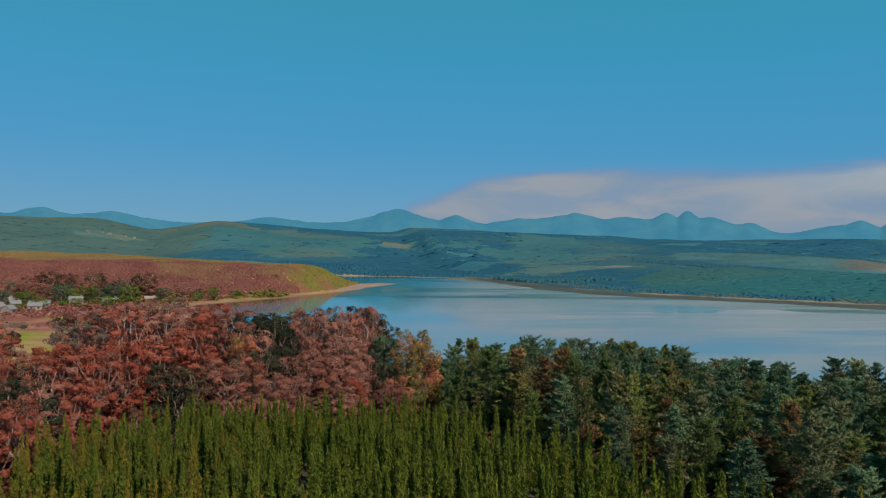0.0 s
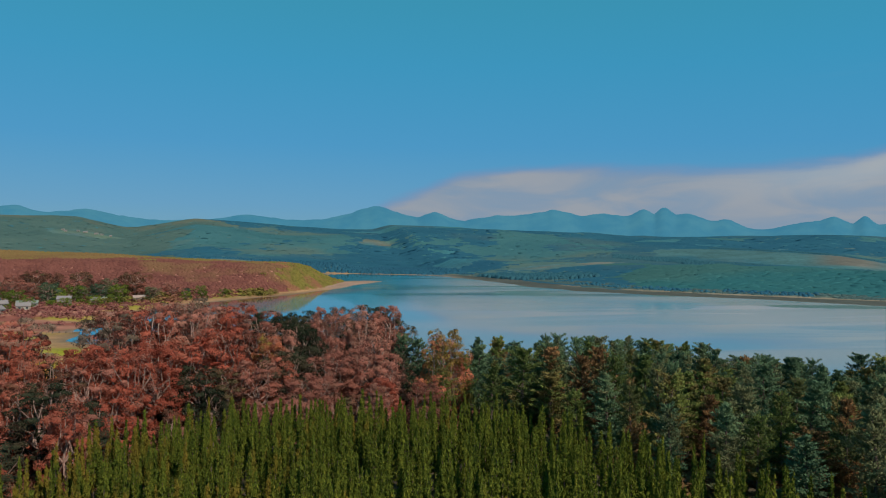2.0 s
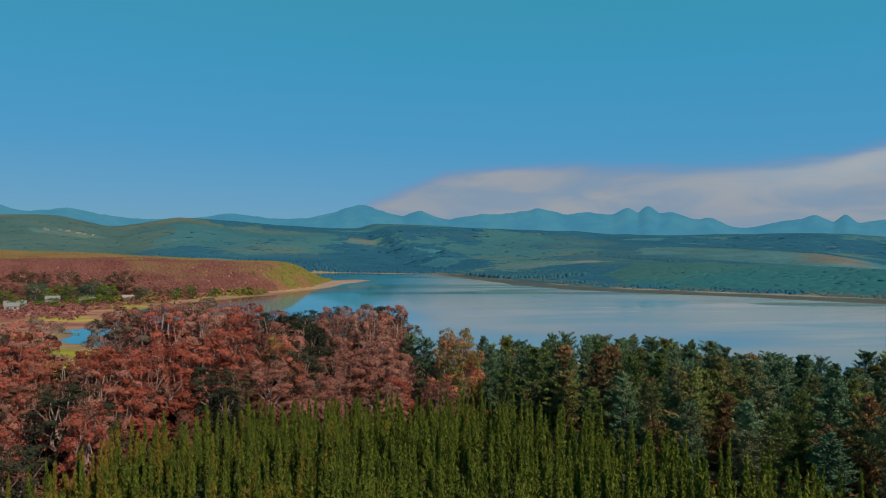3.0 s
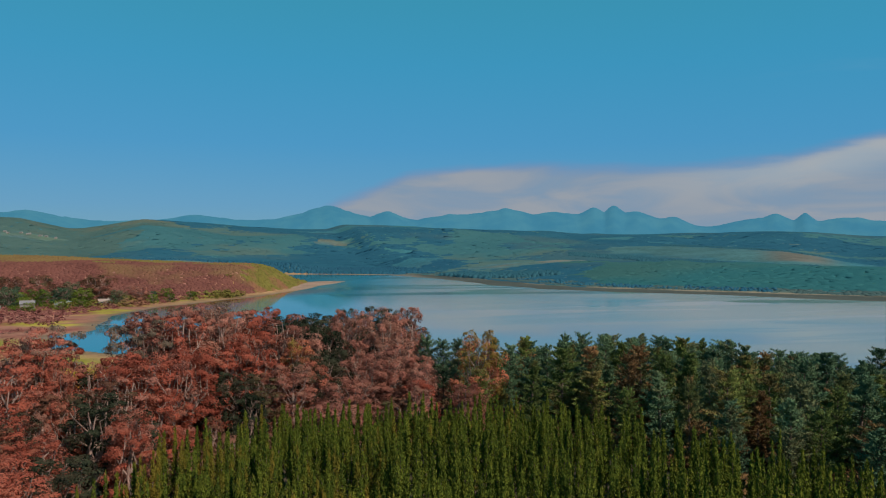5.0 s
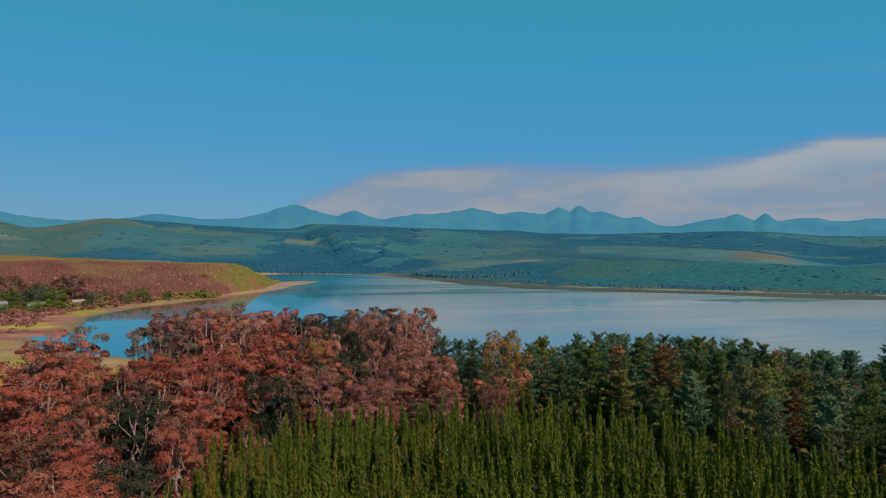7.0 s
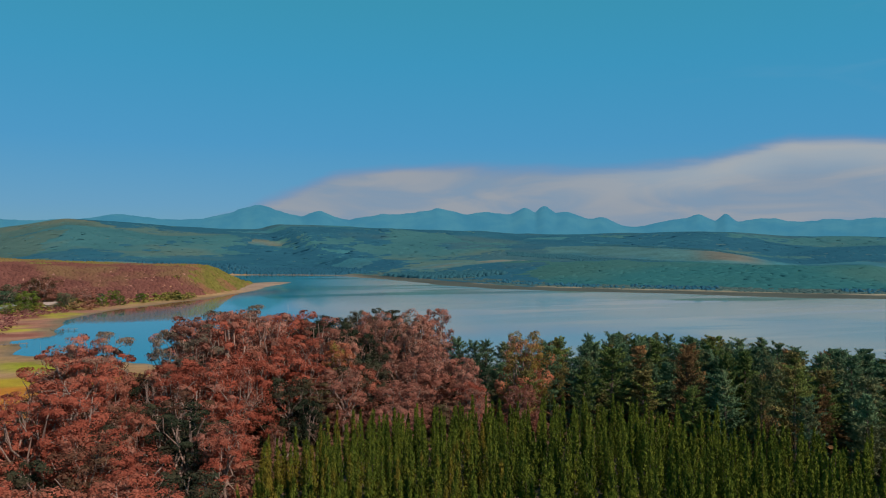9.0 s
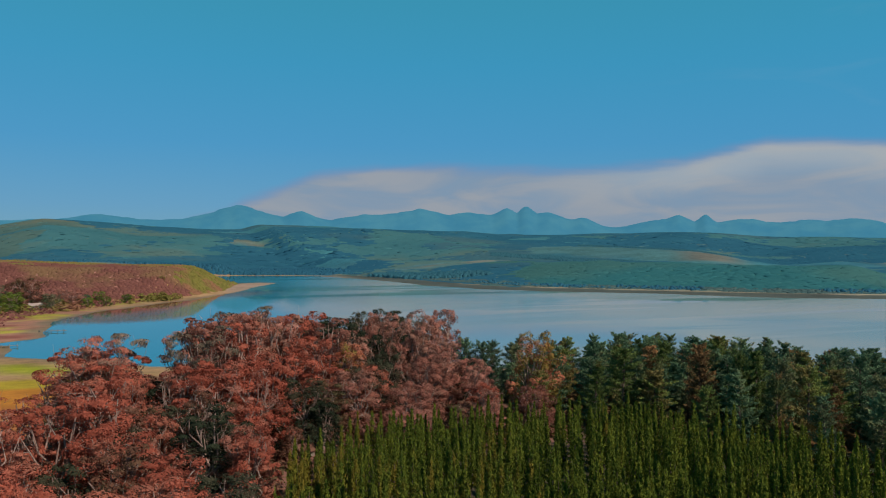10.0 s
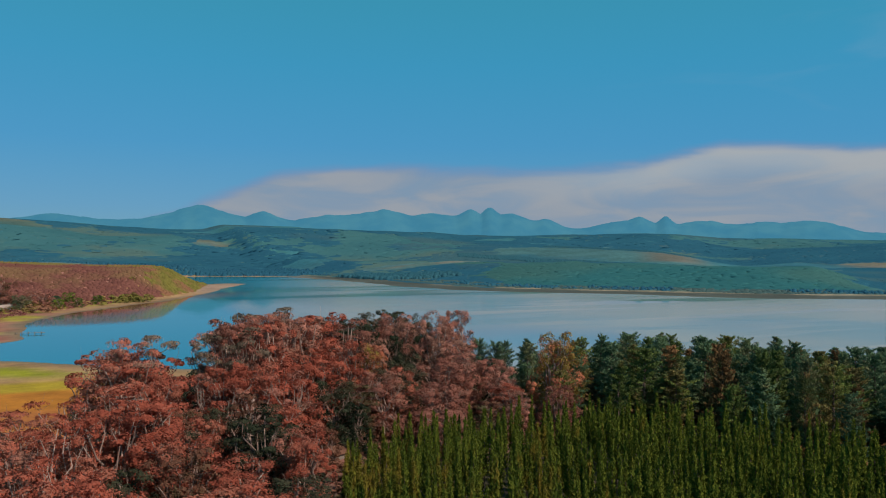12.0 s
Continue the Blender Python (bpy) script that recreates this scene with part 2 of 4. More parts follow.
def plain(name, colour, rough=0.7, wear=0.25, scale=1.5, streak=(1, 1, 1)):
    mat, n = material(name)
    place = n.add("ShaderNodeTexCoord").outputs["Object"]
    grain = n.noise(n.scaled(place, streak), scale, 5, 0.6)
    worn = n.mix(n.step(grain, 0.35, 0.75, 0.0, wear), (*colour, 1), (*[c * 0.45 for c in colour], 1))
    finish(n, surface(n, worn, rough, grain, 0.2, 0.02))
    return mat


def mountain_material():
    mat, n = material("hazed_mountain_glow")
    place = n.add("ShaderNodeTexCoord").outputs["Object"]
    a = n.noise(n.scaled(place, (1, 1, 0.35)), 0.008, 6, 0.6)
    # distance haze: a bluish base colour with a blue glow mixed over it
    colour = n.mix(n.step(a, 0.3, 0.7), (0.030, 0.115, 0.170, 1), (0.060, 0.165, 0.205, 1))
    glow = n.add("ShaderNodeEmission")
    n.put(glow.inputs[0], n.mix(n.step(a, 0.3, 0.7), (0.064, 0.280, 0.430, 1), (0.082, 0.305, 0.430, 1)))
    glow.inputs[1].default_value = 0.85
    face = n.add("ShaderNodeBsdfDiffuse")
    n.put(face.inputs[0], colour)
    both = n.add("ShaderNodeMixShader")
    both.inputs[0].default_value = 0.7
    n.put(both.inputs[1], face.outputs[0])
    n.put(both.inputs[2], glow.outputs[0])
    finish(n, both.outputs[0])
    return mat


M["water"], M["ground"], M["mountain"] = water_material(), ground_material(), mountain_material()
M["white_wall"] = plain("white_plaster", (0.24, 0.205, 0.18), 0.8)
M["stone_wall"] = plain("weathered_stone", (0.27, 0.24, 0.20), 0.85)
M["cream_wall"] = plain("cream_plaster", (0.32, 0.27, 0.23), 0.8)
M["grey_roof"] = plain("grey_sheet_roof", (0.22, 0.19, 0.18), 0.6, 0.5, 2.0, (4, 1, 1))
M["green_roof"] = plain("green_sheet_roof", (0.19, 0.21, 0.165), 0.6, 0.5, 2.0, (4, 1, 1))
M["pink_roof"] = plain("faded_sheet_roof", (0.34, 0.24, 0.20), 0.6, 0.4, 2.0, (4, 1, 1))
M["teal_roof"] = plain("blue_green_sheet_roof", (0.12, 0.22, 0.20), 0.5, 0.4, 2.0, (4, 1, 1))
M["old_roof"] = plain("old_rust_sheet_roof", (0.15, 0.062, 0.036), 0.7, 0.8, 2.5, (4, 1, 1))
M["glass"] = plain("dark_window_glass", (0.03, 0.05, 0.06), 0.1, 0.1)
M["wood"] = plain("weathered_wood", (0.20, 0.15, 0.12), 0.8, 0.5, 3.0, (1, 1, 6))


# ---- mesh helpers ----
def mesh_from(name, verts, faces, mat, smooth=False):
    """A mesh from an array of places and one array of faces of equal size."""
    me = bpy.data.meshes.new(name)
    verts, faces = np.asarray(verts, np.float32), np.asarray(faces, np.int32)
    me.vertices.add(len(verts))
    me.vertices.foreach_set("co", verts.ravel())
    k = faces.shape[1]
    me.loops.add(faces.size)
    me.loops.foreach_set("vertex_index", faces.ravel())
    me.polygons.add(len(faces))
    me.polygons.foreach_set("loop_start", np.arange(0, faces.size, k, dtype=np.int32))
    me.polygons.foreach_set("use_smooth", np.full(len(faces), smooth))
    me.update(calc_edges=True)
    me.validate()
    me.materials.append(mat)
    return me


def smoothstep(a, b, v):
    t = np.clip((v - a) / (b - a), 0, 1)
    return t * t * (3 - 2 * t)


def wave_noise(x, y, size, seed, octaves=4):
    """Smooth value noise on arrays, about -1 to 1."""
    rng = np.random.RandomState(seed)
    table = rng.rand(64, 64) * 2 - 1
    out, amp, total = 0, 1.0, 0
    for k in range(octaves):
        u, v = x / size + 13.7 * k, y / size + 7.3 * k
        i, j = np.floor(u).astype(int), np.floor(v).astype(int)
        fu, fv = u - i, v - j
        fu, fv = fu * fu * (3 - 2 * fu), fv * fv * (3 - 2 * fv)
        a, b = table[i % 64, j % 64], table[(i + 1) % 64, j % 64]
        c, d = table[i % 64, (j + 1) % 64], table[(i + 1) % 64, (j + 1) % 64]
        out = out + amp * ((a * (1 - fu) + b * fu) * (1 - fv) + (c * (1 - fu) + d * fu) * fv)
        total, amp, size = total + amp, amp * 0.5, size * 0.5
    return out / total * 1.6


# ---- the land ----
LAKE = [(-50, 318), (-63, 332), (-83, 355), (-104, 371), (-105, 394), (-110, 407), (-116, 418), (-116, 425), (-109, 433), (-103, 446), (-108, 480), (-111, 536), (-90, 588), (-62, 640), (-38, 690),
        (0, 752), (26, 812), (52, 880), (84, 985), (104, 1052), (84, 1074), (30, 1030), (-20, 1060), (-60, 1180), (-30, 1345), (33, 1378), (131, 1345), (215, 1300),
        (238, 1200), (256, 1110), (270, 900), (290, 800), (352, 722), (425, 645), (490, 550), (560, 503), (800, 420), (1150, 300), (1500, 60), (1300, -60), (700, 90), (420, 140), (300, 172), (200, 200), (140, 226), (90, 262), (30, 290)]


def lake_distance(x, y):
    """Metres to the shore: positive on land, negative on the water."""
    p = np.array(LAKE, float)
    q = np.roll(p, -1, axis=0)
    best, inside = np.full(x.shape, 1e9), np.zeros(x.shape, bool)
    for (ax, ay), (bx, by) in zip(p, q):
        dx, dy = bx - ax, by - ay
        t = np.clip(((x - ax) * dx + (y - ay) * dy) / (dx * dx + dy * dy), 0, 1)
        best = np.minimum(best, np.hypot(x - ax - t * dx, y - ay - t * dy))
        cross = ((ay > y) != (by > y)) & (x < (bx - ax) * (y - ay) / (dy if dy else 1e-9) + ax)
        inside ^= cross
    return np.where(inside, -best, best)


def shore(x, y):
    return lake_distance(x, y) + 6 * wave_noise(x, y, 60, 3, 3) * smoothstep(200, 420, y)


def headland(x, y, s):
    return smoothstep(8, 66, s) * smoothstep(690, 830, y + 0.10 * x) * smoothstep(1750, 1350, y) * smoothstep(58, -6, x - 0.12 * (y - 950))


def height(x, y):
    s = shore(x, y)
    r, az = np.hypot(x, y), np.degrees(np.arctan2(x, y))
    h = np.where(s < 0, np.maximum(s * 0.05, -2.5), np.minimum(s * 0.02, 0.5) + 0.7 * smoothstep(30, 110, s))
    h = h + 3.0 * smoothstep(300, 190, y) * smoothstep(0, 60, s)
    h = h + headland(x, y, s) * (21 + 0.024 * np.clip(-x, -50, 700) + 4 * wave_noise(x, y, 150, 5))
    right = smoothstep(120, 700, s) * smoothstep(240, 420, x)
    h = h + right * (6 + 6 * wave_noise(x, y, 420, 8, 3))
    # two long rises behind the far shore
    east = smoothstep(240, 330, x)
    h = h + east * 20 * smoothstep(75, 300, s) * (1 - .7 * smoothstep(330, 500, s)) * smoothstep(51, 46, az) * (1 + .25 * wave_noise(x, y, 160, 14, 3))
    h = h + east * 26 * smoothstep(500, 860, s) * (1 - .4 * smoothstep(900, 1150, s)) * smoothstep(44, 37, az)
    far = smoothstep(1450, 2850, r + 160 * wave_noise(x, y, 700, 9, 2)) * smoothstep(-100, 400, y)
    crest = np.interp(az, [-40, -18.5, -15, -11.8, -9.8, -7.5, -4, 0, 4, 12, 22, 32, 45, 60, 90], [146, 150, 151, 118, 136, 157, 148, 138, 128, 118, 104, 96, 94, 92, 90])
    h = h + far * (crest - 8 - 12 * right) + far * (1.1 - far) * (50 * wave_noise(x, y, 520, 11, 3) + 34 * (.35 - np.abs(wave_noise(x, y, 420, 15, 2)))) + far * 5 * wave_noise(x, y, 260, 12, 3)
    back = smoothstep(3000, 3600, r)
    return h * (1 - 0.45 * back)


def axis(low, fine_low, fine_high, high, step, grow=1.09):
    mid = list(np.arange(fine_low, fine_high + step, step))
    up, down, d = [mid[-1]], [mid[0]], step
    while up[-1] < high:
        d *= grow
        up.append(min(up[-1] + min(d, 120), high))
    d = step
    while down[-1] > low:
        d *= grow
        down.append(max(down[-1] - min(d, 120), low))
    return np.array(down[:0:-1] + mid + up[1:])


def ellipse(x, y, cx, cy, rx, ry, turn=0.0, soft=0.25):
    c, s = math.cos(radians(turn)), math.sin(radians(turn))
    u, v = ((x - cx) * c + (y - cy) * s) / rx, (-(x - cx) * s + (y - cy) * c) / ry
    return smoothstep(1 + soft, 1 - soft, np.hypot(u, v))


SHEET = {}


def build_ground():
    xs, ys = axis(-4900, -330, 720, 4900, 7.0), axis(-4900, 150, 1420, 4900, 7.0)
    x, y = np.meshgrid(xs, ys)
    z = height(x, y)
    SHEET.update(xs=xs, ys=ys, z=z)
    nx, ny = len(xs), len(ys)
    i = np.arange(nx * ny).reshape(ny, nx)
    faces = np.concatenate([np.stack(c, -1).reshape(-1, 3) for c in ((i[:-1, :-1], i[:-1, 1:], i[1:, 1:]), (i[:-1, :-1], i[1:, 1:], i[1:, :-1]))])
    me = mesh_from("ground", np.stack([x, y, z], -1).reshape(-1, 3), faces, M["ground"], True)
    # ground cover
    s, r = shore(x, y), np.hypot(x, y)
    az = np.degrees(np.arctan2(x, y))
    w1, w2, w3 = wave_noise(x, y, 60, 21), wave_noise(x, y, 260, 22), wave_noise(x, y, 900, 23)
    col = np.zeros((*x.shape, 3)) + (0.22, 0.095, 0.066)          # litter under the trees

    def paint(mask, rgb):
        col[:] = col * (1 - mask[..., None]) + np.array(rgb) * mask[..., None]

    paint(smoothstep(156, 146, y) * smoothstep(-46, -38, x - .35 * (y - 100)), (0.075, 0.055, 0.034))
    paint(smoothstep(32, 38, x + .02 * y) * smoothstep(260, 230, y), (0.070, 0.055, 0.036))
    west = smoothstep(230, 300, y) * smoothstep(60, 0, x)
    paint(west, (0.31, 0.12, 0.085))
    paint(west * smoothstep(0.0, 0.6, w1), (0.36, 0.19, 0.10))
    paint(ellipse(x, y, -100, 250, 60, 45) * smoothstep(-0.7, 0.2, w1 + 0.4), (0.40, 0.140, 0.018))
    paint(ellipse(x, y, -96, 215, 40, 26) * smoothstep(-0.5, 0.3, w1), (0.34, 0.105, 0.03))
    paint(ellipse(x, y, -100, 290, 50, 12, 8) * smoothstep(-0.5, 0.3, w1), (0.34, 0.22, 0.02))
    paint(ellipse(x, y, -74, 334, 36, 25), (0.24, 0.222, 0.012))
    paint(ellipse(x, y, -122, 376, 31, 12, 104), (0.25, 0.24, 0.012))
    paint(ellipse(x, y, -92, 352, 50, 6, -35), (0.32, 0.17, 0.085))
    paint(ellipse(x, y, -150, 378, 24, 34), (0.22, 0.235, 0.014))
    paint(ellipse(x, y, -170, 460, 34, 16), (0.33, 0.26, 0.05))
    paint(ellipse(x, y, -116, 418, 14, 9), (0.30, 0.27, 0.03))
    head = headland(x, y, s)
    paint(head, (0.33, 0.145, 0.12))
    paint(head * smoothstep(900, 1060, y) * 0.9 * smoothstep(-420, -150, x), (0.25, 0.195, 0.05))
    # land across the water: cover colours with distance haze painted in as blue
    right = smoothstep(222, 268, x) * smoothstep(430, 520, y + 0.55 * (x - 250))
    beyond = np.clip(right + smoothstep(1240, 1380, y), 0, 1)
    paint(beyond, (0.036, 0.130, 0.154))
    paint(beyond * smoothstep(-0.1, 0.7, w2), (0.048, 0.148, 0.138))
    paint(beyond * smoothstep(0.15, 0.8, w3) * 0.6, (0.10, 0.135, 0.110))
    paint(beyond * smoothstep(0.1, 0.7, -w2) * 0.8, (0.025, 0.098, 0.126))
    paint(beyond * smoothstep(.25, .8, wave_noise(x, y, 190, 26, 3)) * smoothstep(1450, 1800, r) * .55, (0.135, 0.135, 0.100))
    # the far shore's rises, hazed too: a green slope, dark belts of trees, a tawny field
    slope_1 = right * smoothstep(100, 125, s + 10 * w1) * smoothstep(345, 320, s) * smoothstep(22, 27, az) * smoothstep(51, 48.5, az)
    paint(slope_1, (0.036, 0.128, 0.110))
    paint(slope_1 * smoothstep(240, 320, s) * smoothstep(-.4, .5, w1), (0.060, 0.142, 0.104))
    slope_2 = right * smoothstep(640, 690, s + 25 * w1) * smoothstep(890, 870, s) * smoothstep(20, 26, az) * smoothstep(41.5, 39, az)
    paint(slope_2, (0.056, 0.124, 0.124))
    paint(slope_2 * smoothstep(35.5, 38, az) * smoothstep(640, 700, s), (0.140, 0.122, 0.096))
    for cx, cy, rx, ry, turn, rgb in ((560, 1370, 150, 26, 4, (0.165, 0.150, 0.118)), (216, 2250, 62, 70, 0, (0.125, 0.122, 0.090)), (1325, 1010, 75, 110, 0, (0.17, 0.138, 0.095)), (620, 2300, 260, 160, 0, (0.085, 0.15, 0.10)),
                                      (-600, 2330, 110, 90, 10, (0.10, 0.135, 0.09)), (-700, 2150, 90, 50, 0, (0.11, 0.135, 0.095)), (360, 2280, 120, 100, 0, (0.062, 0.155, 0.135)), (1500, 2300, 300, 200, 0, (0.12, 0.145, 0.09))):
        paint(ellipse(x, y, cx, cy, rx, ry, turn) * smoothstep(-0.9, -0.1, w1), rgb)
    sand = smoothstep(30, 16, s + 8 * w1) * smoothstep(240, 300, y) * smoothstep(235, 180, x)
    paint(west * smoothstep(58, 34, s + 16 * w1) * smoothstep(440, 520, y), (0.30, 0.225, 0.04))
    paint(sand, (0.33, 0.18, 0.085))
    flats = west * smoothstep(380, 430, y) * smoothstep(660, 600, y) * smoothstep(95, 60, s)
    paint(flats, (0.34, 0.145, 0.095))
    paint(flats * smoothstep(.05, .45, wave_noise(x, y * 2.2, 40, 24, 3)), (0.33, 0.25, 0.035))
    paint(flats * smoothstep(.05, .45, -wave_noise(x, y * 2.2, 34, 25, 3)), (0.24, 0.075, 0.05))
    paint(right * smoothstep(96, 78, s + 14 * w1), (0.105, 0.128, 0.098))
    paint(right * smoothstep(76, 66, s + 8 * w1), (0.27, 0.200, 0.130))
    paint(right * smoothstep(62, 54, s + 8 * w1), (0.070, 0.070, 0.056))
    paint(smoothstep(9, 3, s + 3 * w1) * (1 - right), (0.19, 0.125, 0.075))
    paint(ellipse(x, y, 70, 960, 40, 130, -20) * smoothstep(70, 30, s), (0.31, 0.19, 0.13))
    paint(smoothstep(0, -3, s), (0.12, 0.13, 0.11))
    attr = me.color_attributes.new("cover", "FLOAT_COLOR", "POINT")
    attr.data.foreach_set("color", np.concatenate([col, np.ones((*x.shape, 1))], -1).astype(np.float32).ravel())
    return tagged(new("ground", me), "lagoon basin with sandy shores, red heath and wooded hills hazed blue-green", "ground", kind="structure")


ground = build_ground()


def sheet_z(x, y):
    """The height of the built ground sheet, triangle by triangle."""
    xs, ys, z = SHEET["xs"], SHEET["ys"], SHEET["z"]
    i, j = np.clip(np.searchsorted(xs, x) - 1, 0, len(xs) - 2), np.clip(np.searchsorted(ys, y) - 1, 0, len(ys) - 2)
    u, v = (x - xs[i]) / (xs[i + 1] - xs[i]), (y - ys[j]) / (ys[j + 1] - ys[j])
    a, b, c, d = z[j, i], z[j, i + 1], z[j + 1, i + 1], z[j + 1, i]
    return np.where(u >= v, a + u * (b - a) + v * (c - b), a + v * (d - a) + u * (c - d))


def ground_z(x, y):
    return float(height(np.array([float(x)]), np.array([float(y)]))[0])


def build_water():
    xs, ys = np.linspace(-420, 1700, 3), np.linspace(-150, 1480, 3)
    x, y = np.meshgrid(xs, ys)
    i = np.arange(9).reshape(3, 3)
    faces = np.stack([i[:-1, :-1], i[:-1, 1:], i[1:, 1:], i[1:, :-1]], -1).reshape(-1, 4)
    me = mesh_from("water", np.stack([x, y, 0 * x], -1).reshape(-1, 3), faces, M["water"])
    return tagged(new("water", me), "calm blue lagoon water with pale sky reflections and a painted-in heath reflection", "water", kind="structure")


build_water()

# bearing, crest height, half width in degrees
PEAKS = [(-24, 232, 3.0), (-18.8, 246, 1.8), (-14.7, 238, 2.2), (-3.7, 229, 2.2), (5.4, 288, 2.3), (9.8, 261, 1.1), (15.2, 246, 1.6), (18.6, 276, 1.4), (22.5, 257, 1.3), (25.1, 279, 0.8),
         (26.55, 289, 0.7), (28.0, 259, 1.0), (30.7, 222, 1.1), (36.4, 214, 1.4), (37.4, 238, 0.9), (39.3, 236, 0.55), (42.0, 211, 1.5), (45.9, 200, 1.4), (48.5, 204, 1.8), (58, 190, 4), (70, 210, 5)]


def build_mountains():
    az, rad = np.arange(-40, 80, 0.15), np.linspace(3500, 4750, 46)
    a, r = np.meshgrid(az, rad)
    base = np.interp(az, [-40, -24, -9, 0, 8.7, 11.8, 13.5, 17, 20.3, 23.8, 28.5, 30, 32.2, 33.8, 35.4, 38.4, 43.5, 50, 53, 80], [196, 200, 192, 204, 214, 212, 228, 248, 244, 236, 236, 210, 172, 174, 196, 192, 182, 180, 120, 150])
    crest = base.copy()
    for at, top, half in PEAKS:
        crest = np.maximum(crest, base + (top - base) * np.exp(-(np.abs(az - at) / half) ** 1.7))
    crest = crest + 4.5 * wave_noise(az * 60, az * 0, 36, 31, 6)
    shape = np.exp(-((r - 4300) / np.where(r < 4300, 330, 260)) ** 2)
    x, y = r * np.sin(np.radians(a)), r * np.cos(np.radians(a))
    spurs = wave_noise(x, y, 240, 32, 5)
    z = 30 + (crest[None, :] - 30) * shape + 40 * spurs * shape * (1 - shape) * 2
    i = np.arange(x.size).reshape(x.shape)
    faces = np.stack([i[:-1, :-1], i[1:, :-1], i[1:, 1:], i[:-1, 1:]], -1).reshape(-1, 4)
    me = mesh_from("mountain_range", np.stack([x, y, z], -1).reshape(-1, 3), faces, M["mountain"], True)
    return tagged(new("mountain_range", me), "mountain range on the far skyline, its blue haze painted in and glowing", "mountains", kind="structure")


build_mountains()


# ---- plants ----
def unit(v):
    return v / np.maximum(np.linalg.norm(v, axis=-1, keepdims=True), 1e-9)


def cards(centre, normal, length, width, rng, along=None):
    """One small four-cornered leaf spray for each place; along: the way its long side points."""
    n = len(centre)
    normal = unit(normal)
    t = rng.randn(n, 3) if along is None else along
    t = unit(t - normal * np.sum(t * normal, 1, keepdims=True))
    b = np.cross(normal, t)
    L, W = np.asarray(length).reshape(-1, 1), np.asarray(width).reshape(-1, 1)
    droop = normal * L * 0.25
    v = np.stack([centre - t * L - droop, centre + b * W, centre + t * L - droop, centre - b * W], 1).reshape(-1, 3)
    return v, np.arange(4 * n).reshape(-1, 4)


def needles(centre, length, width, rng, along):
    """One slim pointed needle spray for each place."""
    t = unit(along)
    b = unit(np.cross(t, rng.randn(len(centre), 3)))
    L, W = np.asarray(length).reshape(-1, 1), np.asarray(width).reshape(-1, 1)
    v = np.stack([centre - t * L * .6 + b * W, centre - t * L * .6 - b * W, centre + t * L], 1).reshape(-1, 3)
    return v, np.arange(3 * len(centre)).reshape(-1, 3)


def needles_facing(centre, length, width, rng, along, out, loose=.3):
    """One slim pointed needle spray for each place, whose flat side faces the way out."""
    n = unit(out + rng.randn(len(centre), 3) * loose)
    t = unit(along - n * np.sum(along * n, 1, keepdims=True) * .8)
    b = unit(np.cross(t, n))
    L, W = np.asarray(length).reshape(-1, 1), np.asarray(width).reshape(-1, 1)
    v = np.stack([centre - t * L * .6 + b * W, centre - t * L * .6 - b * W, centre + t * L], 1).reshape(-1, 3)
    return v, np.arange(3 * len(centre)).reshape(-1, 3)


def leaves_facing(centre, length, width, rng, out):
    """One small pointed leaf spray for each place, that roughly faces the way out."""
    n = unit(out + rng.randn(len(centre), 3) * .27)
    t = unit(np.cross(n, rng.randn(len(centre), 3)))
    b = np.cross(n, t)
    L, W = np.asarray(length).reshape(-1, 1), np.asarray(width).reshape(-1, 1)
    v = np.stack([centre - t * L * .6 + b * W, centre - t * L * .6 - b * W, centre + t * L], 1).reshape(-1, 3)
    return v, np.arange(3 * len(centre)).reshape(-1, 3)


def tube(points, radii, sides=5):
    """A tapered limb along points."""
    points = np.array(points, float)
    way = unit(np.gradient(points, axis=0))
    side = unit(np.cross(way, [0.31, 0.92, 0.24]))
    up = np.cross(way, side)
    a = np.linspace(0, 2 * np.pi, sides, endpoint=False)
    ring = np.cos(a)[None, :, None] * side[:, None] + np.sin(a)[None, :, None] * up[:, None]
    v = (points[:, None] + ring * np.array(radii)[:, None, None]).reshape(-1, 3)
    k, f = len(points), []
    for i in range(k - 1):
        for j in range(sides):
            f.append((i * sides + j, i * sides + (j + 1) % sides, (i + 1) * sides + (j + 1) % sides, (i + 1) * sides + j))
    return v, np.array(f)


def joined(pieces):
    vs, fs, at = [], [], 0
    for v, f in pieces:
        vs.append(v)
        fs.append(f + at)
        at += len(v)
    return np.concatenate(vs), np.concatenate(fs)


def curve_between(a, b, sag, rng, k=4):
    t = np.linspace(0, 1, k)[:, None]
    p = np.array(a) * (1 - t) + np.array(b) * t
    p[1:-1] += rng.randn(k - 2, 3) * sag
    p[:, 2] -= np.sin(np.pi * t[:, 0]) * sag * 1.5
    return p


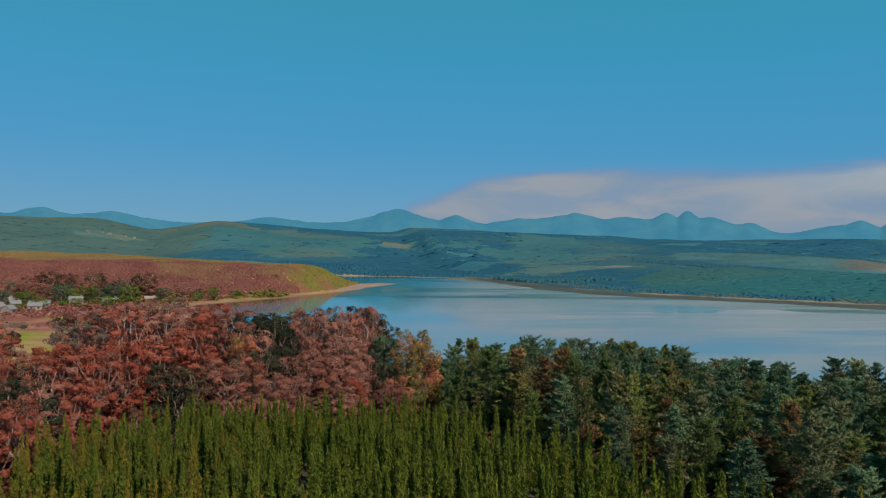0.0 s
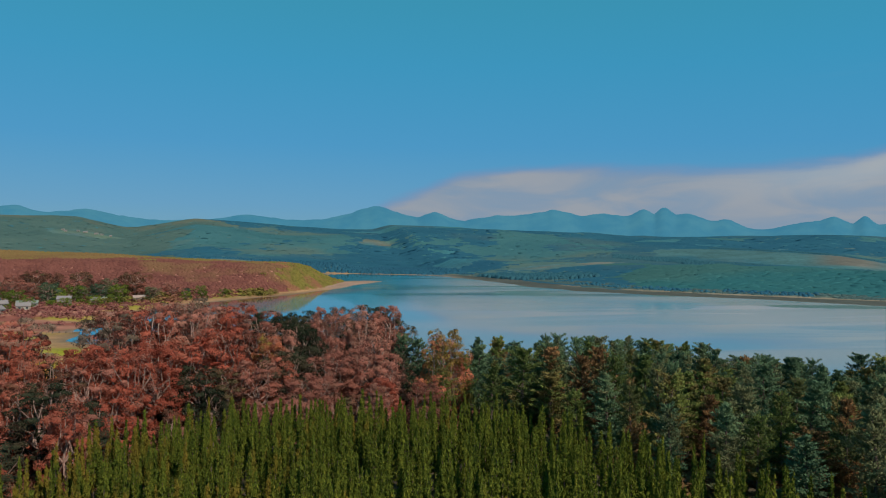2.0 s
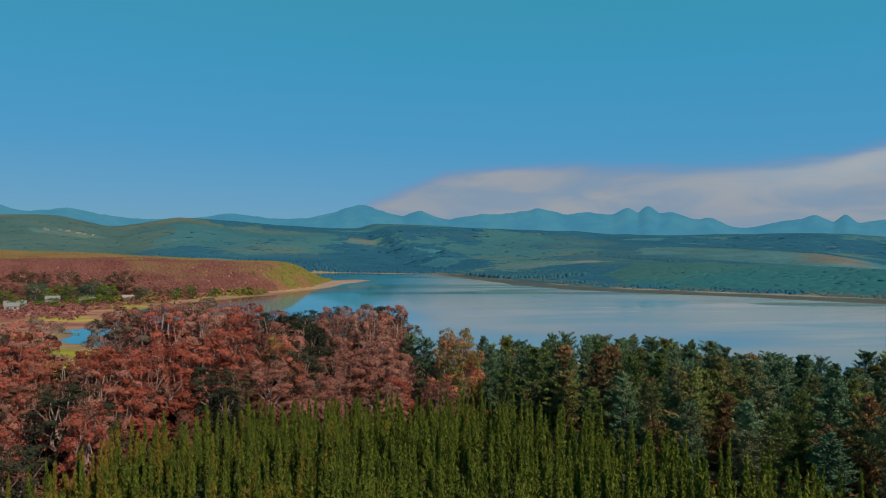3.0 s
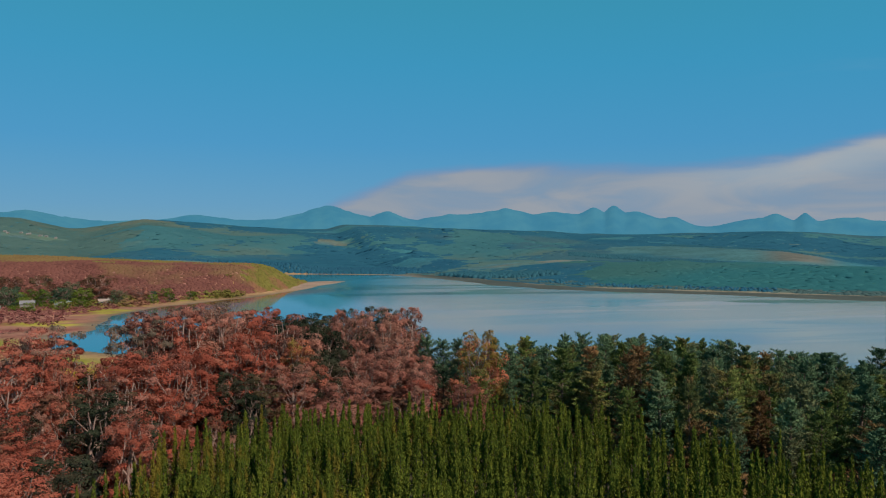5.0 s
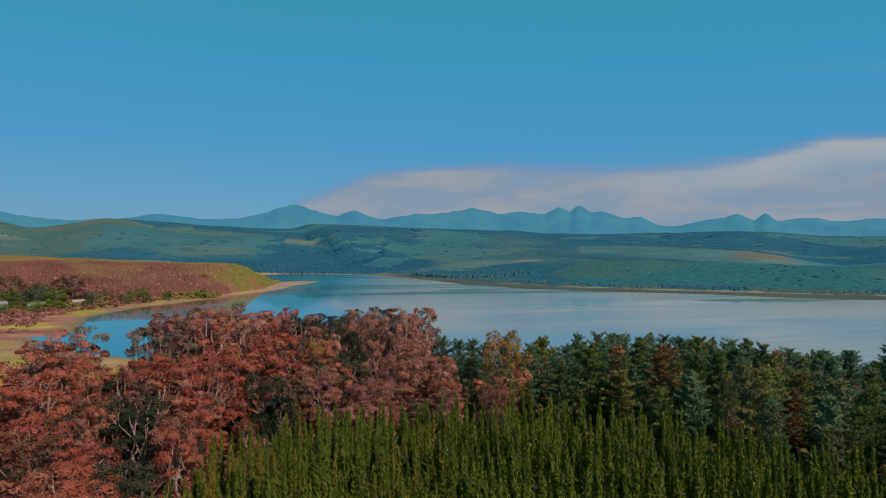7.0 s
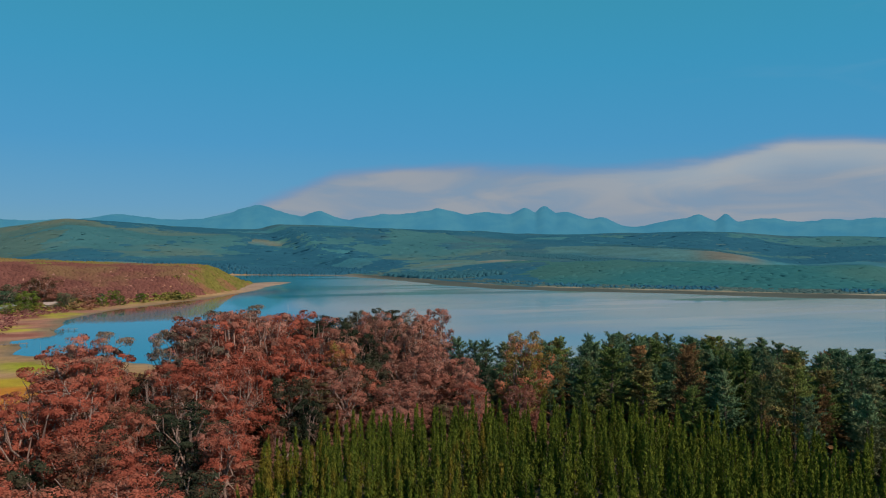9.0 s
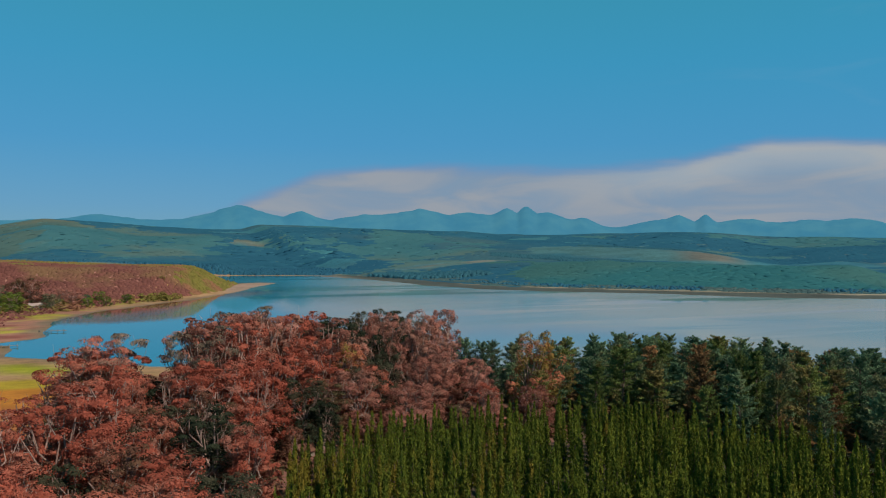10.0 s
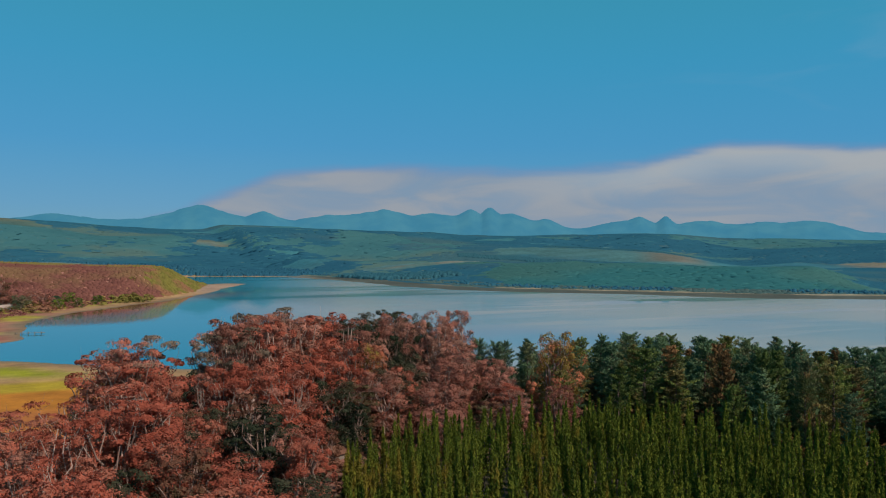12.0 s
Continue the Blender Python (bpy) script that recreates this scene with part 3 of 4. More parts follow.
def gum_shape(seed, H=22.0, spread=5.5, clumps=44, leaves=80, low=0.30, bare=0.0, flat=0.72):
    """Trunk with forking limbs, and umbrella-shaped clumps of leaf sprays at the limb ends."""
    rng = np.random.RandomState(seed)
    fork = H * rng.uniform(0.28, 0.4)
    lean = rng.randn(2) * H * 0.03
    base = np.array([[0, 0, -0.5], [lean[0] * .3, lean[1] * .3, fork * .5], [lean[0], lean[1], fork]])
    wood = [tube(base, [0.38, 0.30, 0.24], 7)]
    limbs = []
    for k in range(8):
        a = 2 * np.pi * (k + rng.rand() * .7) / 8
        reach = spread * rng.uniform(.3, .85)
        end = np.array([lean[0] + np.cos(a) * reach, lean[1] + np.sin(a) * reach, H * (rng.uniform(.86, .97) - .12 * reach / spread)])
        path = curve_between(base[-1], end, 0.5, rng, 6)
        limbs.append(path)
        wood.append(tube(path, np.linspace(.21, .07, 6), 4))
    nodes = np.concatenate(limbs)
    green = []
    for k in range(clumps):
        # a lobe of the crown, carried by its own branch and made of small tufts
        zn = low + (1 - low) * (k + rng.rand()) / clumps
        env = np.sqrt(max(0.03, 1 - ((zn - (low + 0.26)) / (0.80 - low * .3)) ** 2))
        a, rho = k * 2.4 + rng.rand() * .9, spread * env * rng.uniform(.45, .95)
        c = np.array([lean[0] + np.cos(a) * rho, lean[1] + np.sin(a) * rho, zn * H - 1.0])
        d = np.linalg.norm((nodes - c) * [1, 1, .7] + [0, 0, 1.2], axis=1)
        start = nodes[np.argmin(d)]
        wood.append(tube(curve_between(start, c, .3, rng, 4), [.095, .075, .05, .025], 3))
        lobe = rng.uniform(1.25, 2.15) * (spread / 5.0) ** .5
        for j in range(6):
            # a rounded swelling of the lobe, close set with small leaf sprays that face outwards
            way = unit(rng.randn(3) + [0, 0, .5])
            t = c + way * lobe * .68 * [1, 1, flat]
            dead = rng.rand() < bare
            if dead or j % 3 == 0:
                wood.append(tube(curve_between(c, t, .12, rng, 3), [.03, .02, .01], 3))
            if dead:
                wood.append(tube(curve_between(t, t + way * rng.uniform(.6, 1.6) + [0, 0, .6], .1, rng, 3), [.035, .022, .01], 3))
                continue
            size, m = lobe * rng.uniform(.42, .62), int(leaves * rng.uniform(.8, 1.2))
            w = unit(rng.randn(m, 3) + way * .9 + [0, 0, .55])
            p = t + w * np.abs(rng.normal(.92, .13, (m, 1))) * size * [1, 1, min(1, flat + .15)]
            s = rng.uniform(.12, .25, m)
            green.append(leaves_facing(p, s, s * .66, rng, w + way * .3))
    return joined(wood), joined(green)


def pine_shape(seed, H=17.0, spread=3.0, low=0.25, blunt=0.7):
    """A mature pine: straight stem, uneven whorls of boughs that carry tufts of needles, a ragged top."""
    rng = np.random.RandomState(seed)
    stem = np.array([[0, 0, -.5], [rng.randn() * .2, rng.randn() * .2, H * .5], [rng.randn() * .3, rng.randn() * .3, H * .99]])
    wood, green = [tube(stem, [.28, .2, .04], 6)], []
    z = H * low
    while z < H * .97:
        zn = (z / H - low) / (1 - low)
        env = spread * (0.62 + 0.38 * min(1, zn * 2.5)) * (1 - zn ** 2.1) ** (blunt + .12) + .2
        turn = rng.rand() * 6.28
        for k in range(6):
            a, r = turn + k * 1.047 + rng.randn() * .3, env * rng.uniform(.4, 1.2)
            root = np.array([np.interp(z, stem[:, 2], stem[:, 0]), np.interp(z, stem[:, 2], stem[:, 1]), z + rng.randn() * .2])
            tip = root + [np.cos(a) * r, np.sin(a) * r, r * (rng.uniform(.05, .5) + .7 * zn * zn)]
            wood.append(tube(np.array([root, tip]), [.05, .012], 3))
            out = unit(tip - root)
            # a plume of needles along the bough that tapers to its tip
            m = int(48 + 14 * r)
            f = rng.uniform(.3, 1.05, (m, 1))
            w = unit(rng.randn(m, 3))
            wide = (.62 * (1.12 - f) ** .5 + .22) * (.7 + .12 * r) * (1.1 - .3 * zn)
            p = root * (1 - f) + tip * f + w * np.abs(rng.normal(.8, .22, (m, 1))) * wide * [1, 1, .7]
            L = rng.uniform(.14, .32, m)
            green.append(needles_facing(p, L, L * .42, rng, w * .6 + out * .7 + [0, 0, .5], w * .75 + out * .6 + [0, 0, .4], .32))
        z += rng.uniform(.75, 1.2)
    for k in range(5):
        # the upright shoots of a ragged top
        a, L = rng.rand() * 6.28, rng.uniform(.9, 2.0)
        root = np.array([stem[2, 0], stem[2, 1], H * rng.uniform(.84, .93)])
        tip = root + [np.cos(a) * L * .6, np.sin(a) * L * .6, L * .8]
        q = rng.rand(26, 1)
        green.append(needles(root * (1 - q) + tip * q + rng.randn(26, 3) * .10, rng.uniform(.18, .36, 26), np.full(26, .08), rng, unit(tip - root) + rng.randn(26, 3) * .35))
    lead = np.stack([np.full(24, stem[2, 0]), np.full(24, stem[2, 1]), H - rng.rand(24) * 2.2], 1) + rng.randn(24, 3) * .1
    green.append(needles(lead, rng.uniform(.2, .4, 24), np.full(24, .09), rng, rng.randn(24, 3) * .4 + [0, 0, 1]))
    return joined(wood), joined(green)


def young_pine_shape(seed, H=11.0):
    """A slim plantation pine with a pointed leader and close rising branches."""
    rng = np.random.RandomState(seed)
    bend = rng.randn(2) * .15
    stem = np.array([[0, 0, -.3], [bend[0], bend[1], H * .5], [bend[0] * 1.3, bend[1] * 1.3, H]])
    wood, green = [tube(stem, [.11, .08, .015], 5)], []
    z = H * .15
    while z < H * .985:
        zn = z / H
        env = .98 * (1 - zn) ** .95 * rng.uniform(.55, 1.25) + .03
        k = 9 if zn < .8 else 6
        a = rng.rand(k) * 2 * np.pi
        r = env * rng.uniform(.6, 1.12, k)
        root = np.array([np.interp(z, stem[:, 2], stem[:, 0]), np.interp(z, stem[:, 2], stem[:, 1]), z])
        for f in (.45, .75, 1.0):
            flank = np.stack([np.cos(a), np.sin(a), np.full(k, .35)], 1)
            d = np.stack([np.cos(a), np.sin(a), .55 + .9 * zn + .3 * rng.rand(k)], 1)
            p = root + d * (r * f)[:, None] + rng.randn(k, 3) * .07
            L = rng.uniform(.15, .32, k) * (1.1 - .4 * zn)
            green.append(needles_facing(p, L, L * .38, rng, d + [0, 0, .6] + rng.randn(k, 3) * .3, flank, .4))
        z += rng.uniform(.17, .28)
    tip = np.array([[bend[0] * 1.3, bend[1] * 1.3, H - .15]] * 6) + rng.randn(6, 3) * [.05, .05, .25]
    green.append(needles(tip, np.full(6, .4), np.full(6, .07), rng, np.tile([0, 0, 1.0], (6, 1)) + rng.randn(6, 3) * .15))
    return joined(wood), joined(green)


def tree_thing(name, shape, wood_mat, leaf_mat):
    """An Empty at the tree's foot with its trunk and its crown."""
    (wv, wf), (gv, gf) = shape
    foot = new(name)
    for part_name, v, f, mat in (("trunk", wv, wf, wood_mat), ("crown", gv, gf, leaf_mat)):
        ob = new(part_name, mesh_from(part_name, v, f, mat, part_name == "trunk"))
        ob.parent = foot
    return foot


def plant(base, x, y, top, turn, width, leaf=None, label="", group="", sink=0.0):
    """A copy of a tree at (x, y) whose tip reaches the height top."""
    z = ground_z(x, y) - sink
    tall = (top - z) / base["tall"]
    ob = copy_thing(base, pose(x, y, z, 0, 0, turn))
    ob.scale = (width, width, tall)
    if leaf:
        for child in ob.children:
            if child.name.startswith("crown"):
                child.material_slots[0].link = "OBJECT"
                child.material_slots[0].material = leaf
    tagged(ob, label, "tree", group)
    return ob


def in_polygon(x, y, poly):
    inside = np.zeros(np.shape(x), bool)
    for (ax, ay), (bx, by) in zip(poly, poly[1:] + poly[:1]):
        inside ^= ((ay > y) != (by > y)) & (x < (bx - ax) * (y - ay) / ((by - ay) or 1e-9) + ax)
    return inside


def scatter(poly, gap, seed, jitter=0.4):
    """Places on a jittered triangular grid inside a polygon."""
    rng = np.random.RandomState(seed)
    xs, ys = [p[0] for p in poly], [p[1] for p in poly]
    gx, gy = np.meshgrid(np.arange(min(xs), max(xs), gap), np.arange(min(ys), max(ys), gap * .87))
    gx = gx + (np.arange(len(gy)) % 2)[:, None] * gap / 2
    p = np.stack([gx.ravel(), gy.ravel()], 1) + rng.uniform(-jitter, jitter, (gx.size, 2)) * gap
    return p[in_polygon(p[:, 0], p[:, 1], poly)]


TRACK = ((-34, 141), (-31, 150))


def off_track(x, y, gap):
    """Whether a place keeps clear of the dirt track between the gums and the plantation, and of the shed on it."""
    (ax, ay), (bx, by) = TRACK
    t = min(1, max(0, ((x - ax) * (bx - ax) + (y - ay) * (by - ay)) / ((bx - ax) ** 2 + (by - ay) ** 2)))
    return math.hypot(x - ax - t * (bx - ax), y - ay - t * (by - ay)) > gap and math.hypot(x + 27, y - 160) > gap + 2.5


GUM_LABEL = {"gum_red": "tall gum tree with rust-red foliage and pale limbs", "gum_rose": "tall gum tree with dusty pink foliage and pale limbs",
             "gum_orange": "gum tree with orange-brown foliage tinged with olive", "gum_dark": "gum tree with dark green-brown foliage", "gum_brown": "gum tree with thin greyish brown foliage", "gum_olive": "tall gum tree with flat grey-olive crown and bare limbs"}
PINE_LABEL = {"pine": "mature dark green pine with ragged crown", "pine_olive": "mature pine with yellow-green needles", "pine_rust": "mature pine with rusty brown dying needles"}

gums = []
for k, (spread, clumps, bare, low) in enumerate(((4.8, 30, .0, .12), (5.4, 32, .03, .18), (4.2, 27, .0, .10), (5.2, 28, .10, .22), (5.8, 34, .02, .14), (4.8, 24, .22, .24), (7.0, 20, .12, .60), (4.8, 17, .72, .34))):
    g = tree_thing("gum_tree", gum_shape(100 + k, 18, spread, clumps, 58, low, bare, .26 if low > .5 else .8 if k in (0, 2, 4) else .42), M["gum_bark"], M["gum_red"])
    g["tall"] = 18.3
    gums.append(g)
pines = []
for k, (H, spread, low, blunt) in enumerate(((17, 3.3, .08, .6), (17, 2.9, .12, .55), (17, 3.5, .2, .45), (17, 3.1, .06, .7), (17, 3.7, .26, .42), (17, 2.8, .14, .6))):
    g = tree_thing("pine_tree", pine_shape(200 + k, H, spread, low, blunt), M["pine_bark"], M["pine"])
    g["tall"] = 17.4
    pines.append(g)
young_shapes = [young_pine_shape(300 + k, 11.0) for k in range(6)]
youngs = []
for s in young_shapes:
    g = tree_thing("young_pine", s, M["pine_bark"], M["young_pine"])
    g["tall"] = 11.1
    youngs.append(g)


def remove_bases(bases):
    for b in bases:
        for o in (*b.children_recursive, b):
            bpy.data.objects.remove(o)


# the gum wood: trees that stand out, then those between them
# among the gum_dark trees, a few stand in for shaded gaps between crowns
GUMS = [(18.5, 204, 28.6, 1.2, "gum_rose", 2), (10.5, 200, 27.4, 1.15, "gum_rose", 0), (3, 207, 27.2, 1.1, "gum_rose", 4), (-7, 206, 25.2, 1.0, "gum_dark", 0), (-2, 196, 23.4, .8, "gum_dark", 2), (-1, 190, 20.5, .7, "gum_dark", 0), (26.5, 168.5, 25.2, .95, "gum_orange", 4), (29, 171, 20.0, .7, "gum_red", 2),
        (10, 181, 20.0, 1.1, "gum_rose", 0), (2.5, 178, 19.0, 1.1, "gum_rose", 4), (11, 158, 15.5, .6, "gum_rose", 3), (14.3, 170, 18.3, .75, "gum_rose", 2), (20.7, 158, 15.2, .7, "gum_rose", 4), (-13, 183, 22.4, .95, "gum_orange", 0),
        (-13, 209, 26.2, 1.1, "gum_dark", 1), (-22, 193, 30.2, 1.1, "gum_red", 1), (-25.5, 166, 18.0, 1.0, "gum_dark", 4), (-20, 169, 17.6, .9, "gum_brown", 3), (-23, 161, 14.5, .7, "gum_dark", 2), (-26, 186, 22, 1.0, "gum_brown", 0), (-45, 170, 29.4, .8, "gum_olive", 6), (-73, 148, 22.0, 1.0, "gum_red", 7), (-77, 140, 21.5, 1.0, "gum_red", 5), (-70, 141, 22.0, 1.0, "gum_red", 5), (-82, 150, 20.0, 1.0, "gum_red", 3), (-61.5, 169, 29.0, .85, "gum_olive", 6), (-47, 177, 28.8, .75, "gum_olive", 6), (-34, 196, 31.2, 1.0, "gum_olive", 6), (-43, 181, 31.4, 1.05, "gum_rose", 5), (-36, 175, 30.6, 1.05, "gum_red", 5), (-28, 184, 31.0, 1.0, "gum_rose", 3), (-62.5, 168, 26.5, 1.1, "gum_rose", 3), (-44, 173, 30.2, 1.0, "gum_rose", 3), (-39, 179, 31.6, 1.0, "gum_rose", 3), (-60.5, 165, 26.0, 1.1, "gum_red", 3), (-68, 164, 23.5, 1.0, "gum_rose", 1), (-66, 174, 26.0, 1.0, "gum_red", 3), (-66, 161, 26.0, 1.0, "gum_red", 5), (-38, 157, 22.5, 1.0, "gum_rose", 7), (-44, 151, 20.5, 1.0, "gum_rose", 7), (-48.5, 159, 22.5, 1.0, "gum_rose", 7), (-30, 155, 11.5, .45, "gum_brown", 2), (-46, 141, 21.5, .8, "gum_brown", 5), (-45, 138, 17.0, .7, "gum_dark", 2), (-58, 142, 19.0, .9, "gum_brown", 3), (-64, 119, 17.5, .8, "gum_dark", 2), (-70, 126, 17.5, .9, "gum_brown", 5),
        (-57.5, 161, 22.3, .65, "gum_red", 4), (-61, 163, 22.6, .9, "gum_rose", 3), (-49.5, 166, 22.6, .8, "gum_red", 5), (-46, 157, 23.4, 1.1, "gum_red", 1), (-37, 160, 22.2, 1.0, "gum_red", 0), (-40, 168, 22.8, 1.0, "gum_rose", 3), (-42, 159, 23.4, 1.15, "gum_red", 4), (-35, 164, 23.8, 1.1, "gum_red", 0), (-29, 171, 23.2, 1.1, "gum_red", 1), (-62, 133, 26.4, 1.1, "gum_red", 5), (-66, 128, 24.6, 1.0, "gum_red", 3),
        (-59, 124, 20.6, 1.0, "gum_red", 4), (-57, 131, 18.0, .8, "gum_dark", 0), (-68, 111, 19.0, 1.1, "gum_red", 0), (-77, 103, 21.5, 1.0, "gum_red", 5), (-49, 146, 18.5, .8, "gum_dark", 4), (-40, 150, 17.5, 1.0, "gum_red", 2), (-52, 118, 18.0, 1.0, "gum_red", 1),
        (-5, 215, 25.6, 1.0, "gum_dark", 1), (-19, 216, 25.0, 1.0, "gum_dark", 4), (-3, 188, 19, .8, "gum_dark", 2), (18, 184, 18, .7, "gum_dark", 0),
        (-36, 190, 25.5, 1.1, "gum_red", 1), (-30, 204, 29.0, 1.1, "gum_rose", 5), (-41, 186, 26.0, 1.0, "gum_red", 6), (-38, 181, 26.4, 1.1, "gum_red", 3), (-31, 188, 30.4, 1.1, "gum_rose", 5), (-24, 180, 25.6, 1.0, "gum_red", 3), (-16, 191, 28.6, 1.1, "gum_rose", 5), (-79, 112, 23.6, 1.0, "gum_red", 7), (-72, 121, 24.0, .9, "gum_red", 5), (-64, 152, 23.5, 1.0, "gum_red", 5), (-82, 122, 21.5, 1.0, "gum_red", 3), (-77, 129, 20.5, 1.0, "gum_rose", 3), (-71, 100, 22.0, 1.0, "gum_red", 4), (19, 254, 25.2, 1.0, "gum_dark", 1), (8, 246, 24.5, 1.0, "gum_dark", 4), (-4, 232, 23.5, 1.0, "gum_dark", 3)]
rng = np.random.RandomState(41)
taken = []
for x, y, top, width, leaf, k in GUMS:
    plant(gums[k], x, y, top, rng.uniform(0, 360), width * (1.28 if k in (1, 3, 5) and top > 24 else 1.08), M[leaf], GUM_LABEL[leaf], "gum wood")
    taken.append((x, y))
GUM_LAND = [(-97, 78), (-50, 88), (-36, 128), (-27, 147), (2, 158), (30, 154), (36, 168), (38, 205), (30, 250), (0, 258), (-30, 236), (-48, 205), (-64, 182), (-72, 150), (-86, 118)]
for x, y in scatter(GUM_LAND, 9.0, 42):
    if min(math.hypot(x - a, y - b) for a, b in taken) < 4.6 or not off_track(x, y, 5.0) or math.hypot(x + 22, y - 160) < 11 or x > 17 and y < 225:
        continue
    r = rng.rand()
    near_edge = x > -36 and y < 170
    top = rng.uniform(16, 21) if y < 190 else rng.uniform(19, 24)
    thin = -38 < x < -18 and 172 < y < 222
    if thin:
        top = rng.uniform(23.5, 28)
    if x <= -38 and y > 165:
        top = min(top, 43 - .15 * (y - 12))
        if top < 11:
            continue
    if near_edge:
        top = rng.uniform(12, 17)
    if x < -66:
        top = min(top, 23 if y < 122 else 18)
    leaf = "gum_red" if r < (.60 if x < -20 else .14) else "gum_rose" if r < .80 else "gum_brown" if r < .93 else "gum_dark"
    if x > -24 and y > 215:
        leaf = "gum_dark" if r < .6 else "gum_rose"
    plant(gums[rng.choice([3, 5, 1]) if thin else rng.choice([0, 2, 4]) if top < 20 else rng.randint(6)], x, y, top, rng.uniform(0, 360), rng.uniform(.85, 1.15), M[leaf], GUM_LABEL[leaf], "gum wood")

# the mature pines beside the lagoon
PINES = [(26, 164.5, 17.0, 1.0, "pine_olive", 4), (21.5, 196, 20.8, 1.0, "pine", 4), (30, 186, 20.5, 1.1, "pine", 2), (25, 193, 20.0, 1.0, "pine", 4), (33, 176, 18.5, 1.0, "pine_olive", 0), (31, 200, 20.0, 1.1, "pine", 1), (24, 178, 15.0, .8, "pine", 3), (84.5, 153.5, 22.2, 1.1, "pine", 0), (60, 197.5, 20.8, 1.0, "pine", 1), (98, 194, 17.2, 1.1, "pine", 2), (88, 206, 18.9, 1.1, "pine", 3), (95.6, 151, 20.0, 1.1, "pine_rust", 1), (79, 165, 18.6, 1.0, "pine", 3), (106, 137, 17.8, 1.0, "pine", 4),
         (64.7, 106.5, 17.6, .9, "pine_olive", 4), (37, 176, 20.9, 1.15, "pine", 0), (44, 170, 21.6, 1.15, "pine", 1), (52, 172, 20.8, 1.15, "pine_olive", 3), (70, 160, 20.2, 1.1, "pine", 2), (118, 150, 20.8, 1.2, "pine", 2), (126, 142, 20.6, 1.2, "pine", 0)]
taken = []
for x, y, top, width, leaf, k in PINES:
    plant(pines[k], x, y, top, rng.uniform(0, 360), width, M[leaf], PINE_LABEL[leaf], "lagoon pines")
    taken.append((x, y))
PINE_LAND = [(34, 152), (46, 126), (57, 106), (69, 86), (84, 64), (185, 80), (168, 128), (126, 166), (112, 190), (96, 214), (70, 224), (42, 216), (38, 170)]
for x, y in scatter(PINE_LAND, 7.4, 43):
    if min(math.hypot(x - a, y - b) for a, b in taken) < 3.6:
        continue
    r = rng.rand()
    edge = y < 178 - 1.1 * (x - 34)
    leaf = "pine" if r < (.56 if edge else .82) else "pine_olive" if r < (.82 if edge else .94) else "pine_rust"
    bearing, away = math.degrees(math.atan2(x - 6.6, y + 3.4)), math.hypot(x - 6.6, y + 3.4)
    top = 21.8 - 4.2 * float(smoothstep(158, 208, y)) + (rng.uniform(-1.6, 1.2) if rng.rand() < .45 else rng.uniform(-7.0, -2.0))
    # the skyline of the pines falls towards the east, with a dip
    slope = np.interp(bearing, [8, 21, 26, 28, 31, 33, 35, 36.5, 38, 60], [.097, .098, .106, .125, .121, .125, .146, .117, .110, .117])
    top = max(min(top + (1.2 if x < 62 else 0), 42.3 - slope * away + rng.uniform(-1.8, .5)), 9)
    plant(pines[rng.randint(6)], x, y, top, rng.uniform(0, 360), rng.uniform(.85, 1.4), M[leaf], PINE_LABEL[leaf], "lagoon pines")

# the young plantation
PLANTED = [(-54, 58), (-47, 88), (-35, 128), (-27, 141), (-18, 148), (2, 153), (32, 146), (44, 122), (54, 102), (66, 80), (78, 64), (80, 56)]
spots = scatter(PLANTED, 3.2, 44, .26)
spots = np.array([p for p in spots if off_track(p[0], p[1], 2.4)])
spots = spots[np.argsort(spots[:, 1] + .12 * spots[:, 0])]
close = (spots[:, 1] > 66) & (spots[:, 1] < 150)
order = np.r_[np.flatnonzero(close), np.flatnonzero(~close)]
rest = []
for rank, i in enumerate(order):
    x, y = spots[i]
    top = 4.2 + rng.uniform(8.5, 12.4) + float(.6 * wave_noise(np.array([x]), np.array([y]), 25, 6)[0]) - 1.0 * float(smoothstep(120, 152, y)) - .5 * float(smoothstep(20, -10, x) * smoothstep(100, 130, y))
    turn, width, k = rng.uniform(0, 360), rng.uniform(1.0, 1.5), rng.randint(6)
    if rank < 300:
        plant(youngs[k], x, y, top, turn, width, None, "slim young plantation pine with bright green needles", "plantation rows")
    else:
        z = ground_z(x, y)
        rest.append((x, y, z, (top - z) / 11.1, turn, width, k))


def moved(v, x, y, z, tall, turn, width):
    c, s = math.cos(radians(turn)), math.sin(radians(turn))
    return np.stack([(v[:, 0] * c - v[:, 1] * s) * width + x, (v[:, 0] * s + v[:, 1] * c) * width + y, v[:, 2] * tall + z], 1)


for which, mat, name in ((0, M["pine_bark"], "plantation_trunks"), (1, M["young_pine"], "plantation_crowns")):
    v, f = joined([(moved(young_shapes[k][which][0], x, y, z, tall, turn, width), young_shapes[k][which][1]) for x, y, z, tall, turn, width, k in rest])
    ob = new(name, mesh_from(name, v, f, mat))
    tagged(ob, "close rows of slim young plantation pines" if which else "thin brown stems of young plantation pines", "trees", kind="stuff")


